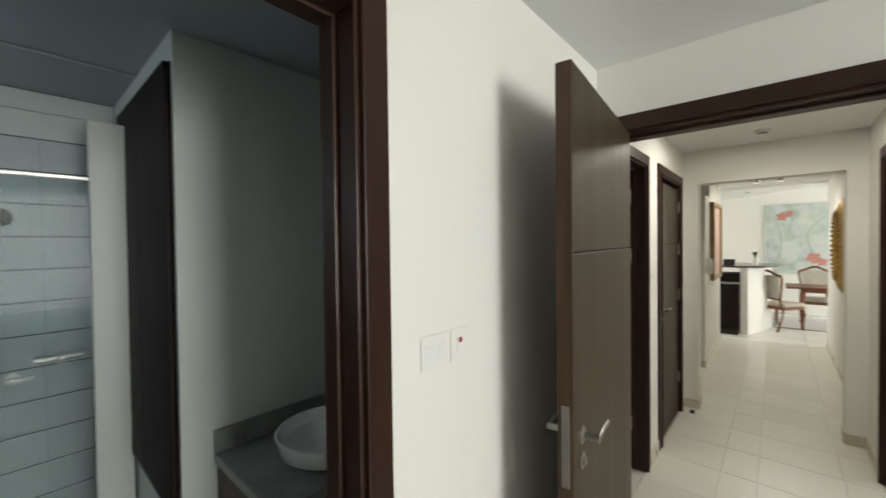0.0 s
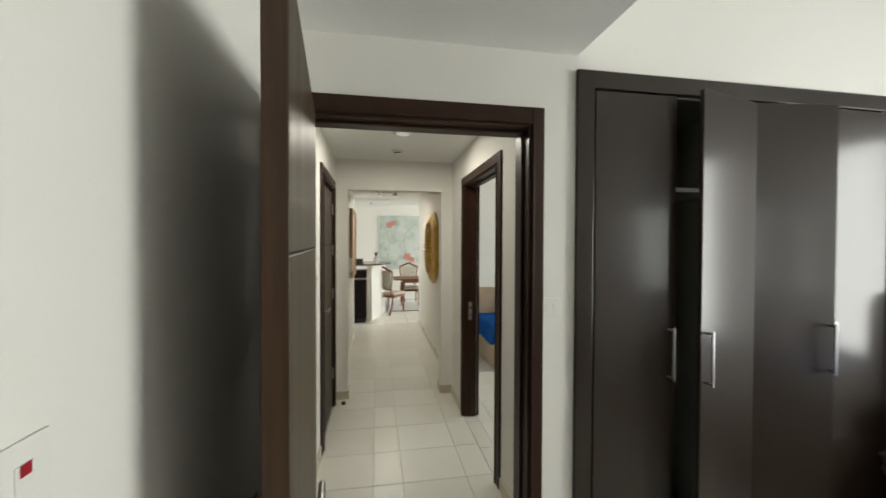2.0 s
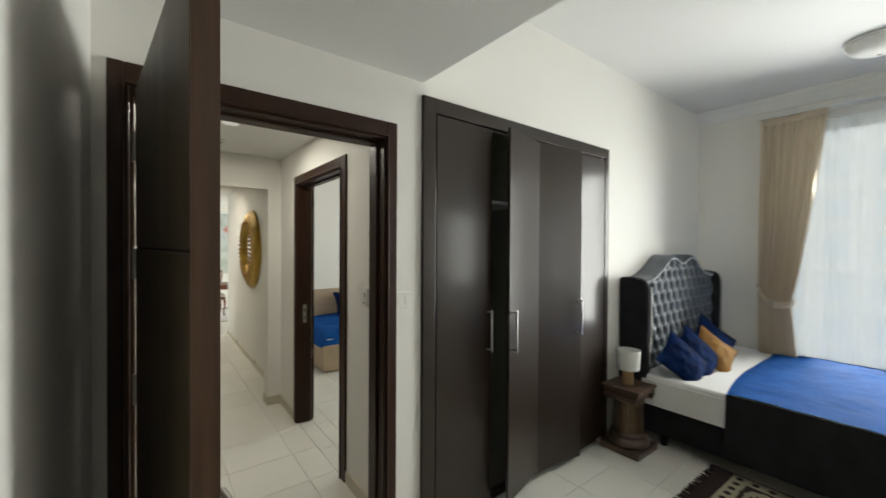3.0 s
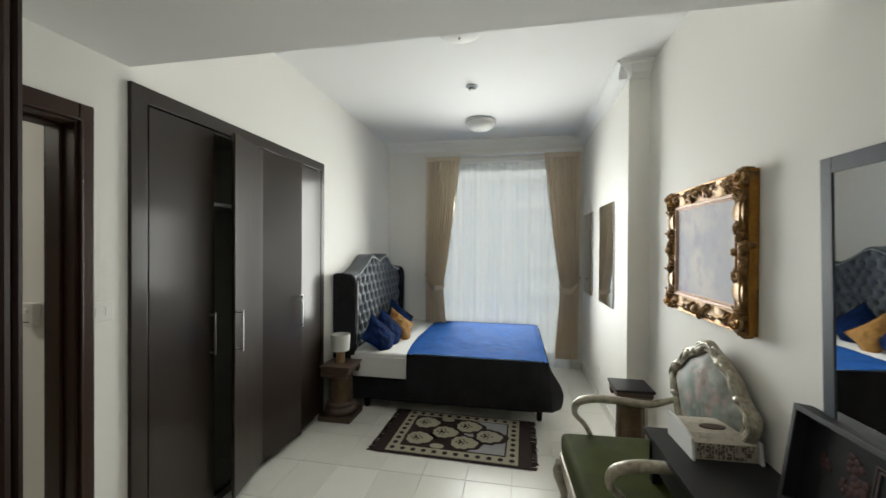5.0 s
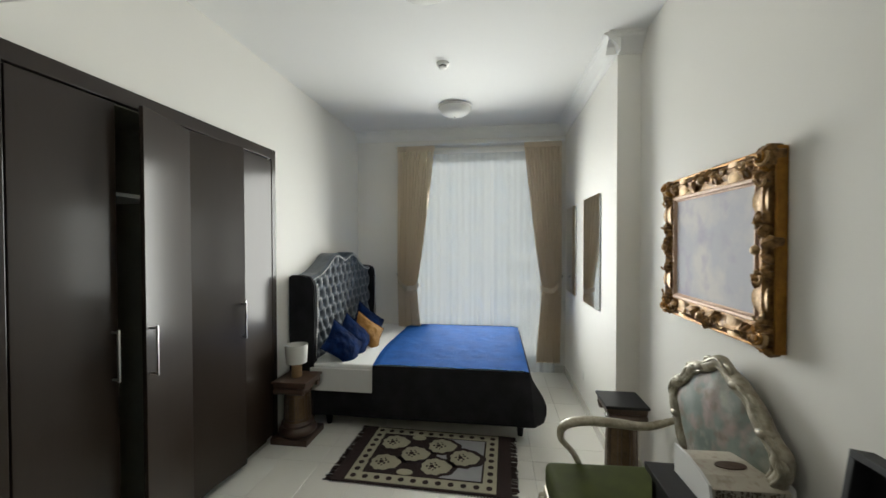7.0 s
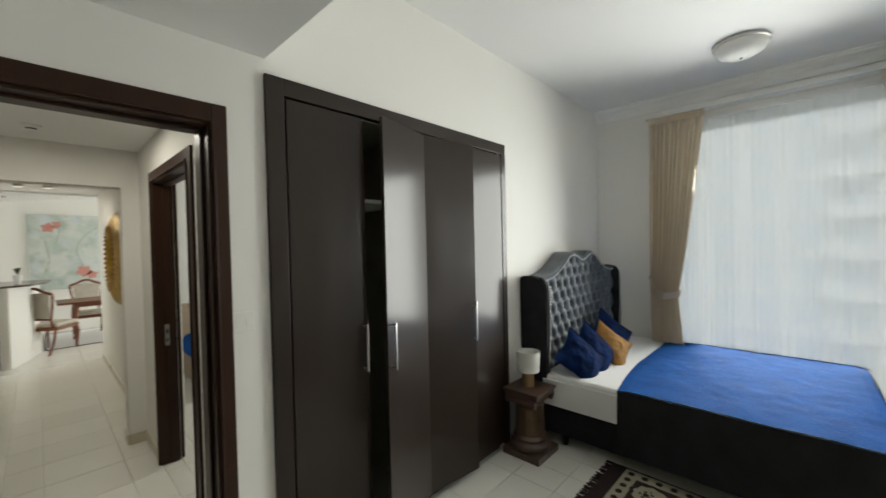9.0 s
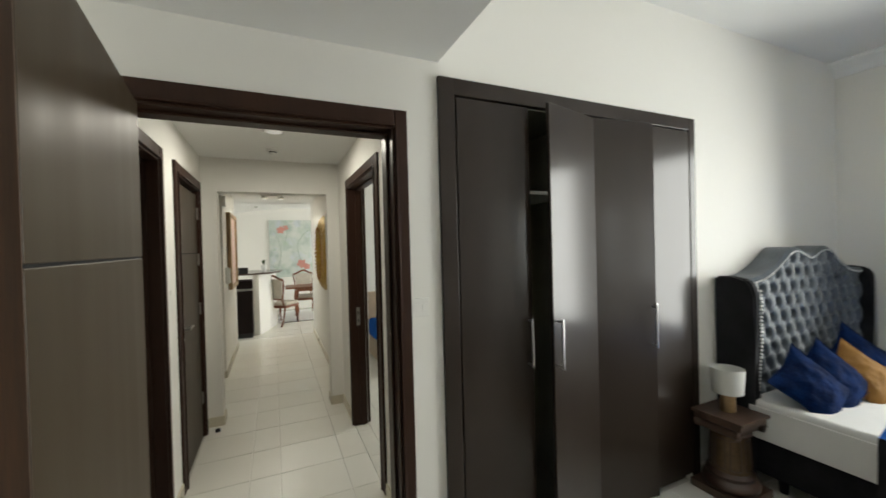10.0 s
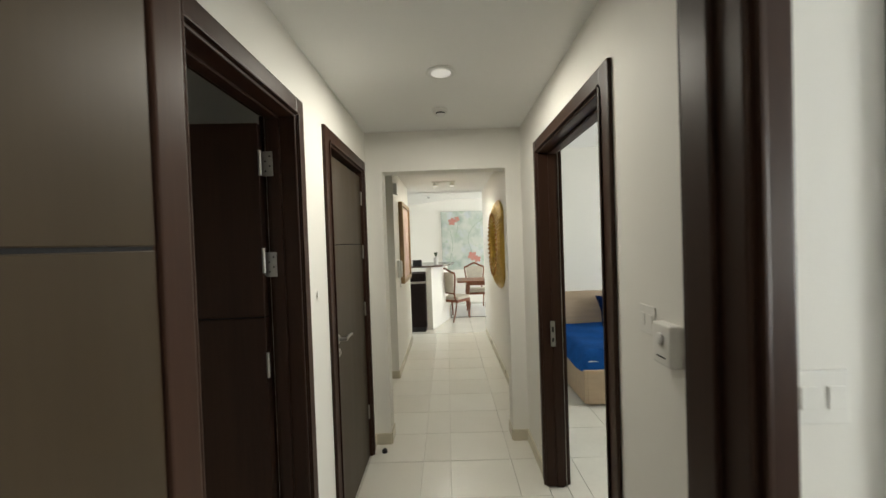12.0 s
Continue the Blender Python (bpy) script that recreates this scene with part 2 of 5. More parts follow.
def door_frame(name, along, at, a0, a1, depth, face, back, outer=2.20, arch=.075, w0=.075, w1=.075, label="dark-stained wooden door frame"):
    """A lining with architraves round an opening; along: the axis that it spans, at: the wall's face, face: +1 or -1 the way that it looks."""
    e = thing(name, 0, 0, 0, 0, label, "door frame")
    e["kind"] = "structure"

    def put(n, a, b, c, d, z0, z1):
        lo, hi = min(c, d), max(c, d)
        dims = (a, b, lo, hi, z0, z1) if along == "x" else (lo, hi, a, b, z0, z1)
        part(n, bevelled(boxes(dims), .005), M_WOOD, e)
    top = outer - arch
    for f, far in ((face, at), (-face, at - face * depth)):
        if f == -face and not back:
            continue
        for n, a, b in (("architrave", a0 - w0, a0), ("architrave", a1, a1 + w1)):
            put(n, a, b, far - f * .002, far + f * .016, 0, outer)
        put("architrave_head", a0, a1, far - f * .002, far + f * .015, top, outer)
        put("bead", a0 - .012, a0, far + f * .016, far + f * .024, 0, top)
        put("bead", a1, a1 + .012, far + f * .016, far + f * .024, 0, top)
        put("bead_head", a0, a1, far + f * .015, far + f * .024, top, top + .012)
    put("jamb", a0 - .001, a0 + .012, at + face * .010, at - face * (depth - .003), 0, top)
    put("jamb", a1 - .012, a1 + .001, at + face * .010, at - face * (depth - .003), 0, top)
    put("head", a0 + .012, a1 - .012, at + face * .010, at - face * (depth - .003), top - .012, top)
    put("stop", a0 + .012, a0 + .024, at - face * .052, at - face * (depth - .02), 0, top - .012)
    put("stop", a1 - .024, a1 - .012, at - face * .052, at - face * (depth - .02), 0, top - .012)
    put("stop_head", a0 + .024, a1 - .024, at - face * .052, at - face * (depth - .02), top - .024, top - .012)
    return e


def lever(parent, x, y, z, side, reach=-1):
    """A steel lever handle on a square rose; it stands off along y by side."""
    h = part("handle", lathe([(.026, 0), (.026, .006), (.018, .010), (.010, .011), (.010, .045), (.012, .052), (.008, .054)], 18), M_CHROME, parent, "brushed steel lever handle", True)
    h.matrix_basis = pose(x, y, z, -90 * side, 0, 0)
    b = part("grip", tube(spline([(0, 0, 0), (reach * .02, 0, 0), (reach * .06, 0, .004), (reach * .125, 0, 0)], 10), [.010, .010, .009, .009, .009, .0085, .0085, .008, .008, .007], 10), M_CHROME, h, "", True)
    b.matrix_basis = pose(0, 0, .047, 90 * side, 0, 0)
    k = part("keyhole", lathe([(.024, 0), (.024, .006), (.012, .009), (.012, .014), (.006, .014)], 16), M_CHROME, parent, "round steel key rose", True)
    k.matrix_basis = pose(x, y, z - .075, -90 * side, 0, 0)


def door_leaf(name, hx, hy, rz, width, label, height=2.07, thick=.045, groove=1.582, sides=(1, -1), hinges=1, mat=None):
    """A flush leaf; the hinge at its origin, it lies along +x, its faces look along y."""
    e = thing(name, hx, hy, .008, rz, label, "door")
    g = groove - .008
    part("leaf", bevelled(boxes((0, width, -thick / 2, thick / 2, 0, g - .003)), .002, 1), mat or M_DOOR, e, "dark brown veneered lower panel")
    part("leaf", bevelled(boxes((0, width, -thick / 2, thick / 2, g + .003, height)), .002, 1), mat or M_DOOR, e, "dark brown veneered upper panel")
    part("groove", boxes((.002, width - .002, -thick / 2 + .003, thick / 2 - .003, g - .003, g + .003)), M_BLACK, e)
    part("edge_strip", boxes((width, width + .003, -thick / 2 + .001, thick / 2 - .001, .002, height - .002)), M_WOODE, e, "reddish brown wooden edge band")
    part("lock_plate", bevelled(boxes((width + .002, width + .0045, -.011, .011, .92, 1.15)), .001, 1), M_CHROME, e)
    for s in sides:
        lever(e, width - .065, s * thick / 2, 1.05, s)
    if hinges:
        for z in (.28, 1.05, 1.47, 1.86):
            h = part("hinge", tube([(-.006, hinges * (thick / 2 + .004), z), (-.006, hinges * (thick / 2 + .004), z + .1)], .006), M_CHROME, e, "", True)
    return e


door_frame("door_frame_bedroom", "x", N, -.542, .444, .15, -1, True, w0=.045, w1=.058)
door_leaf("bedroom_door", -.490, 1.905, -84.1, .885, "open dark brown flush door with one fine groove and a steel lever handle", hinges=-1, height=2.10)
door_frame("door_frame_bathroom", "y", W, -.445, .505, .12, 1, True)
door_frame("door_frame_store", "y", CW, 2.065, 2.91, .12, 1, True)
door_frame("door_frame_closed", "y", CW, 3.345, 4.15, .12, 1, True)
door_frame("door_frame_bedroom_two", "y", CE, 2.752, 3.745, .12, -1, True)
d = door_leaf("closed_door", CW - .03, 4.122, -90, .752, "closed dark brown flush door with a fine groove and a steel lever handle")
door_leaf("store_door", CW - .125, 2.875, 184, .76, "dark flush door swung open into an unlit store room", groove=1.3, mat=M_WOOD)

# ---- wardrobe ----
X0, X1, WZ = .657, 2.495, 2.382


def wardrobe():
    e = thing("wardrobe", X0, N, 0, 0, "built-in glossy dark wooden wardrobe with four doors, two ajar", "wardrobe")
    w = X1 - X0
    part("frame_side", bevelled(boxes((0, .082, -.02, .02, 0, WZ)), .003), M_WARD, e)
    part("frame_side", bevelled(boxes((w - .055, w, -.02, .02, 0, WZ)), .003), M_WARD, e)
    part("frame_top", bevelled(boxes((.082, w - .055, -.0195, .02, WZ - .078, WZ)), .003), M_WARD, e)
    part("plinth", boxes((.09, w - .06, .03, .06, 0, .055)), M_WARD, e)
    i0, i1, it = .088, w - .060, WZ - .084
    for nm, dims in (("side_panel", (i0 - .008, i0, .02, .58, 0, it)), ("side_panel", (i1, i1 + .008, .02, .58, 0, it)), ("back_panel", (i0, i1, .58, .6, 0, it + .02)), ("top_panel", (i0, i1, .02, .58, it, it + .02)),
                     ("bottom_panel", (i0, i1, .03, .58, .04, .055)), ("divider", ((i0 + i1) / 2 - .009, (i0 + i1) / 2 + .009, .05, .58, .055, it))):
        part(nm, boxes(dims), M_DARKIN, e)
    part("shelf", boxes((i0, (i0 + i1) / 2 - .009, .06, .58, 1.86, 1.88)), M_WHITEP, e, "pale shelf edge")
    lw = (i1 - i0) / 4
    mid = .018
    h = it - .062
    for k, (hinge, turn, hand) in enumerate(((0, 0, 1), (2, -14.5, -1), (2, 8.2, 1), (4, -1.0, -1))):
        lx = i0 + hinge * lw + (mid if hinge == 2 else 0)
        grow = 1 if hand == 1 else -1
        wid = lw - .003
        a, b = (0, wid) if grow == 1 else (-wid, 0)
        if k == 0:
            b = wid - .0
        dmesh = bevelled(boxes((a + .002, b - .002, -.02, 0, 0, h)), .002, 1)
        d = part("door", dmesh, M_WARD, e, "glossy dark wooden wardrobe door")
        ang = turn if grow == -1 else -turn
        d.matrix_basis = pose(lx, -.0 + .002, .058, 0, 0, -ang if grow == -1 else ang)
        hx = (b - .032) if grow == 1 else (a + .032)
        for z0 in (.915,):
            bm = tube([(hx, -.02, z0), (hx, -.052, z0)], .0055, 8)
            tube([(hx, -.02, z0 + .225), (hx, -.052, z0 + .225)], .0055, 8, bm)
            box(bm, hx - .005, hx + .005, -.058, -.050, z0 - .012, z0 + .237)
            part("handle", bm, M_CHROME, d, "flat steel bar handle")
    return e


wardrobe()

# ---- bedroom things ----
M_TUFT = paint("grey_velvet", (.108, .128, .148), .36, .2, 9, .12, 260, dark=(.05, .06, .07))
M_VELVETB = paint("black_velvet", (.027, .027, .030), .85, .3, 8, .15, 260, spec=.14)
M_SHEET = paint("white_cotton", (.78, .78, .76), .85, .03, 4, .12, 200)
M_BLUE = paint("blue_velvet", (.012, .083, .30), .85, .2, 6.5, .35, 60, dark=(.006, .048, .19), spec=.05)
M_NAVY = paint("navy_velvet", (.004, .020, .085), .8, .3, 11, .35, 70, dark=(.001, .003, .014), spec=.05)
M_MUSTARD = paint("mustard_velvet", (.28, .145, .036), .75, .2, 7, .2, 160, dark=(.17, .08, .02), spec=.15)
M_STUD = flat("nickel_stud", (.80, .80, .78), .4, .7)
M_BRONZE = paint("bronze_resin", (.095, .055, .038), .38, .25, 9, .15, 60, dark=(.055, .034, .024), clear=.2)
M_BRONZEG = paint("bronze_gilt", (.15, .095, .05), .35, .25, 9, .15, 60, metal=.5, dark=(.06, .04, .02))
M_BLACKTOP = paint("black_lacquer", (.017, .017, .019), .38, .2, 5, .04, 60, spec=.25)
M_GOLD = paint("antique_gold", (.40, .19, .030), .36, .2, 22, .2, 70, metal=.6, dark=(.20, .088, .016))
M_ROSEG = paint("rose_gilt", (.56, .38, .27), .45, .12, 30, .1, 80, metal=.15, dark=(.40, .24, .15))
M_GOLDD = paint("shadowed_gilt", (.40, .22, .075), .42, .25, 26, .25, 70, metal=.5, dark=(.045, .022, .010))
M_GOLDP = paint("pale_gilt", (.58, .39, .19), .42, .2, 22, .15, 70, metal=.4, dark=(.22, .12, .045))
M_CURT = paint("beige_curtain", (.77, .69, .565), .85, .08, 3, .15, 220, stretch=(6, 6, .5))
M_GREEN = paint("green_velvet", (.060, .072, .016), .8, .25, 7, .15, 200, dark=(.028, .034, .009), spec=.12)
M_SILVERW = paint("silvered_carved_wood", (.50, .46, .36), .38, .2, 22, .2, 60, metal=.2, dark=(.20, .17, .11))
M_MIRF = paint("blue_grey_frame", (.036, .052, .074), .5, .2, 5, .05, 60)
M_MATTE = paint("grey_black_wood", (.018, .019, .022), .6, .25, 5, .1, 60, stretch=(1, 8, 8))
M_LAMPW = flat("opal_glass", (.70, .70, .66), .6)
M_OAK = paint("gold_wood", (.38, .24, .11), .45, .15, 8, .1, 60)


def fabric_print(name, base, blots, rough=.7, scale=9.0):
    """Cloth or paper with soft coloured blots, each (colour, threshold, seed)."""
    m, t, b = nodes_of(name)
    n, l = t.nodes, t.links
    co = n.new("ShaderNodeTexCoord")
    last = None
    for k, (col, thr, seed) in enumerate(blots):
        mp, no, st, mx = n.new("ShaderNodeMapping"), n.new("ShaderNodeTexNoise"), n.new("ShaderNodeMapRange"), n.new("ShaderNodeMix")
        mp.inputs["Location"].default_value = (seed, seed * 1.7, seed * .6)
        no.inputs["Scale"].default_value, no.inputs["Detail"].default_value = scale * (1 + .35 * k), 5
        st.inputs[1].default_value, st.inputs[2].default_value = thr - .06, thr + .12
        mx.data_type = 'RGBA'
        l.new(co.outputs["Object"], mp.inputs[0]), l.new(mp.outputs[0], no.inputs[0]), l.new(no.outputs[0], st.inputs[0]), l.new(st.outputs[0], mx.inputs[0])
        if last:
            l.new(last, mx.inputs[6])
        else:
            mx.inputs[6].default_value = (*base, 1)
        mx.inputs[7].default_value = (*col, 1)
        last = mx.outputs[2]
    l.new(last, b.inputs["Base Color"])
    b.inputs["Roughness"].default_value = rough
    return m


M_FLORAL = fabric_print("floral_cloth", (.19, .22, .19), [((.11, .14, .12), .50, 7.0), ((.34, .25, .22), .54, 2.0), ((.38, .37, .31), .60, 4.0), ((.16, .11, .08), .58, 9.0)], .6, 6)
M_BLUSH = fabric_print("faded_pink_print", (.60, .44, .38), [((.50, .34, .28), .5, 3.0), ((.66, .56, .48), .58, 8.0)], .6, 5)
M_SKY = fabric_print("pale_canvas", (.60, .60, .66), [((.74, .71, .71), .50, 3.0), ((.52, .48, .60), .58, 8.0)], .75, 5)
M_PAPER = fabric_print("printed_card", (.50, .46, .38), [((.36, .30, .23), .60, 1.0), ((.44, .36, .30), .60, 5.0)], .6, 30)
M_TULLE, _t, _b = nodes_of("sheer_voile")
_n, _l = _t.nodes, _t.links
_b.inputs["Base Color"].default_value = (.86, .88, .88, 1)
_b.inputs["Roughness"].default_value = .9
_tr, _tp, _m1, _m2 = _n.new("ShaderNodeBsdfTranslucent"), _n.new("ShaderNodeBsdfTransparent"), _n.new("ShaderNodeMixShader"), _n.new("ShaderNodeMixShader")
_tr.inputs[0].default_value = (.80, .84, .86, 1)
_m1.inputs[0].default_value, _m2.inputs[0].default_value = .55, .27
_l.new(_b.outputs[0], _m1.inputs[1]), _l.new(_tr.outputs[0], _m1.inputs[2])
_l.new(_m1.outputs[0], _m2.inputs[1]), _l.new(_tp.outputs[0], _m2.inputs[2])
_l.new(_m2.outputs[0], _n["Material Output"].inputs[0])

for _m in (M_CURT,):
    _n, _l = _m.node_tree.nodes, _m.node_tree.links
    _tr, _mx = _n.new("ShaderNodeBsdfTranslucent"), _n.new("ShaderNodeMixShader")
    _tr.inputs[0].default_value, _mx.inputs[0].default_value = (.90, .81, .68, 1), .54
    _l.new(_n["Principled BSDF"].outputs[0], _mx.inputs[1]), _l.new(_tr.outputs[0], _mx.inputs[2]), _l.new(_mx.outputs[0], _n["Material Output"].inputs[0])
rng = random.Random(7)

# bed: x across, y towards the headboard
BX0, BX1, BY0, BY1 = 2.70, 4.42, -.15, 1.92
BC = (BX0 + BX1) / 2


def crest(u):
    """Height of the headboard's top at u from -1 to 1."""
    a = abs(u)
    if a > .80:
        return 1.325
    s = min(1, (.80 - a) / .50)
    hump = math.exp(-((a - .24) / .17) ** 2)
    return 1.332 + .120 * s * s * (3 - 2 * s) + .065 * hump


def build_bed():
    e = thing("bed", BC, 0, 0, 0, "double bed with tufted winged headboard, black base and blue throw", "bed")
    hw = (BX1 - BX0) / 2
    # tufted face
    cols, rows = [], []
    sx, sz = .128, .100

    def face(u, v):
        x = -hw + .05 + u * 2 * (hw - .05)
        top = crest(x / hw) - .035
        z = .42 + v * (top - .42)
        p, q = x / sx, (z - .44) / sz
        a, b = p + q / 2, p - q / 2
        fa, fb = abs(a - round(a)), abs(b - round(b))
        puff = (min(1, fa * 2.6) * min(1, fb * 2.6)) ** .5
        dx, dz = (fa + fb) * sx / 2, abs(fa - fb) * sz
        sa, sb = a - round(a), b - round(b)
        dimple = math.exp(-(((sa + sb) * sx / 2 / .026) ** 2 + ((sa - sb) * sz / .026) ** 2))
        return Vector((x, 1.770 - .022 * puff + .056 * dimple, z))
    part("tufted_face", sheet(face, 150, 84), M_TUFT, e, "grey diamond-tufted velvet panel", True)
    bm = bmesh.new()
    n = 60
    loop = []
    for i in range(n + 1):
        u = -1 + 2 * i / n
        loop.append((u * hw, crest(u)))
    for (xa, za), (xb, zb) in zip(loop, loop[1:]):
        vs = [bm.verts.new(c) for c in ((xa, 1.765, za - .045), (xa, 1.75, za - .02), (xa, 1.77, za), (xa, 1.925, za), (xb, 1.925, zb), (xb, 1.77, zb), (xb, 1.75, zb - .02), (xb, 1.765, zb - .045))]
        bm.faces.new((vs[0], vs[1], vs[6], vs[7])), bm.faces.new((vs[1], vs[2], vs[5], vs[6])), bm.faces.new((vs[2], vs[3], vs[4], vs[5]))
        vb = [bm.verts.new(c) for c in ((xa, 1.925, .1), (xb, 1.925, .1), (xb, 1.925, zb), (xa, 1.925, za))]
        bm.faces.new(vb)
    bmesh.ops.remove_doubles(bm, verts=bm.verts, dist=.0005)
    part("headboard_rim", bm, M_TUFT, e, "smooth grey velvet top border", True)
    for s in (-1, 1):
        pts = [(1.925, .06), (1.925, 1.335), (1.83, 1.337), (1.74, 1.325), (1.705, 1.285), (1.688, 1.20), (1.69, .9), (1.70, .5), (1.72, .06)]
        bm = bmesh.new()
        xa, xb = (-hw, -hw + .065) if s < 0 else (hw - .065, hw)
        a = [bm.verts.new((xa, y, z)) for y, z in pts]
        b = [bm.verts.new((xb, y, z)) for y, z in pts]
        bm.faces.new(a), bm.faces.new(b[::-1])
        for i in range(len(pts)):
            j = (i + 1) % len(pts)
            bm.faces.new((a[i], a[j], b[j], b[i]))
        bmesh.ops.bevel(bm, geom=list(bm.edges), offset=.012, segments=2, affect='EDGES', clamp_overlap=True)
        part("wing", bm, M_VELVETB, e, "black velvet side wing", True)
    # buttons and studs; the buttons' black puts the dimples' shade into the colour
    btn = lathe([(.002, -.004), (.021, -.001), (.023, .001), (.016, .004), (.002, .006)], 12)
    me = None
    for r in range(-1, 9):
        for c in range(-14, 15):
            if (r + c) % 2:
                continue
            x, z = c * sx / 2, .44 + r * sz
            if abs(x) > hw - .12 or z > crest(x / hw) - .06 or z < .60:
                continue
            if me is None:
                o = part("button", btn, M_VELVETB, e, "", True)
                me = o.data
            else:
                o = new("button", me)
                o.parent = e
            o.matrix_basis = pose(x, 1.818, z, 90, 0, 0)
    bm = bmesh.new()
    path = [(-hw + .050, 1.69, .5 + i * .0235) for i in range(33)]
    path = [(x, (1.712 - .030 * min(1, (z - .5) / .4)), z) for x, y, z in path]
    path += [(-x, y, z) for x, y, z in path]
    for i in range(74):
        u = -1 + 2 * (i + .5) / 74
        if abs(u) < .93:
            path.append((u * hw, 1.752, crest(u) - .03))
    for p in path:
        bmesh.ops.create_icosphere(bm, subdivisions=1, radius=.0068 if p[1] > 1.74 else .0092, matrix=Matrix.Translation(p))
    part("studs", bm, M_STUD, e, "row of nickel nail heads", True, kind="stuff")
    # base, legs, mattress
    part("base", bevelled(boxes((-hw + .03, hw - .05, -.10, 1.74, .095, .34)), .02, 3), M_VELVETB, e, "black velvet bed base", True)
    for x in (-hw + .10, hw - .16):
        for y in (-.09, 1.6):
            part("leg", lathe([(.022, 0), (.024, .01), (.034, .13)], 14), M_BLACKTOP, e, "", True).matrix_basis = pose(x, y, 0)
    part("mattress", bevelled(boxes((-hw + .005, hw - .03, -.12, 1.75, .335, .565)), .035, 4), M_SHEET, e, "mattress in a white fitted sheet", True)
    fold = boxes((-hw - .008, -hw + .004, 1.10, 1.73, .33, .53))
    part("sheet_overhang", bevelled(fold, .004), M_SHEET, e, "white sheet edge hanging down")

    # throw: top with soft folds
    def top(u, v):
        x = -hw - .006 + u * (2 * hw - .01)
        edge = 1.16 + .10 * u + .03 * math.sin(5 * u)
        y = -.155 + v * (edge + .155)
        z = .580 + .006 * noise.noise(Vector((x * 4, y * 5, 1))) + .004 * noise.noise(Vector((x * 13, y * 11, 3)))
        if v > .97:
            z -= .008
        if u > .98 or v < .02:
            z -= .012
        return Vector((x, y, z))
    part("throw", sheet(top, 60, 60), M_BLUE, e, "royal blue velvet throw, slightly creased", True)

    def skirt(u, v):
        # runs down the near side, round the foot corner and along the foot
        L1, L2 = 1.33, 2 * hw - .03
        s = u * (L1 + L2)
        drop = (.430 - .02 * min(1, max(0, s - L1 + .5))) * v
        corner = math.exp(-((s - L1) / .16) ** 2)
        flare = (.022 + .014 * math.sin(s * 9) ** 2) * v + .09 * corner * math.sin(v * 2.3) ** 2
        if s < L1:
            x, y = -hw - .012 - flare, 1.16 - s
        else:
            x, y = -hw - .012 + (s - L1), -.165 - flare
        if corner > .05:
            x -= .03 * corner * v
            y -= .03 * corner * v
        return Vector((x, y, .572 - drop + .02 * corner * v))
    part("throw_side", sheet(skirt, 110, 14), M_VELVETB, e, "black hanging side of the throw", True)

    def lip(u, v):
        x = hw - .03 + .012 * v
        return Vector((x, -.15 + u * 1.3, .575 - v * .30))
    part("throw_side", sheet(lip, 30, 6), M_BLUE, e, "", True)
    return e


bed = build_bed()


def cushion(x, y, z, rx, ry, rz, w, h, mat, label):
    e = thing("cushion", 0, 0, 0, 0, label, "cushion", "cushions on the bed")
    e.matrix_world = pose(x, y, z, rx, ry, rz)

    def sur(sign):
        def f(u, v):
            a, b = 2 * u - 1, 2 * v - 1
            pin = (1 - abs(a) ** 1.9) * (1 - abs(b) ** 1.9)
            k = 1 - .13 * (1 - a * a) * abs(b)
            m = 1 - .13 * (1 - b * b) * abs(a)
            wr = .016 * noise.noise(Vector((a * 2.6 + x * 9, b * 2.6, sign))) + .007 * noise.noise(Vector((a * 7 + x * 5, b * 6, sign * 2)))
            return Vector((a * w / 2 * m, sign * (.068 * max(0, pin) ** .75) + wr * pin, b * h / 2 * k))
        return f
    bm = sheet(sur(1), 30, 30)
    sheet(sur(-1), 30, 30, bm)
    bmesh.ops.remove_doubles(bm, verts=bm.verts, dist=.001)
    part("cover", bm, mat, e, "", True)
    pts = [Vector((a * w / 2 * .995, 0, b * h / 2 * .995)) for a, b in ((-1, -1), (0, -.87), (1, -1), (.87, 0), (1, 1), (0, .87), (-1, 1), (-.87, 0), (-1, -1))]
    part("piping", tube(pts, .004, 6), mat, e, "", True)
    return e


cushion(2.90, 1.50, .685, -50, 40, -58, .38, .38, M_NAVY, "dark navy velvet cushion lying against the headboard")
cushion(3.10, 1.48, .70, -44, 42, -58, .37, .38, M_NAVY, "navy blue velvet cushion with creases on the bed")
cushion(3.69, 1.54, .715, -42, 40, -50, .40, .40, M_NAVY, "navy velvet cushion standing behind a mustard one")
cushion(3.33, 1.42, .705, -44, 38, -54, .35, .33, M_MUSTARD, "mustard velvet cushion in front of the navy ones")


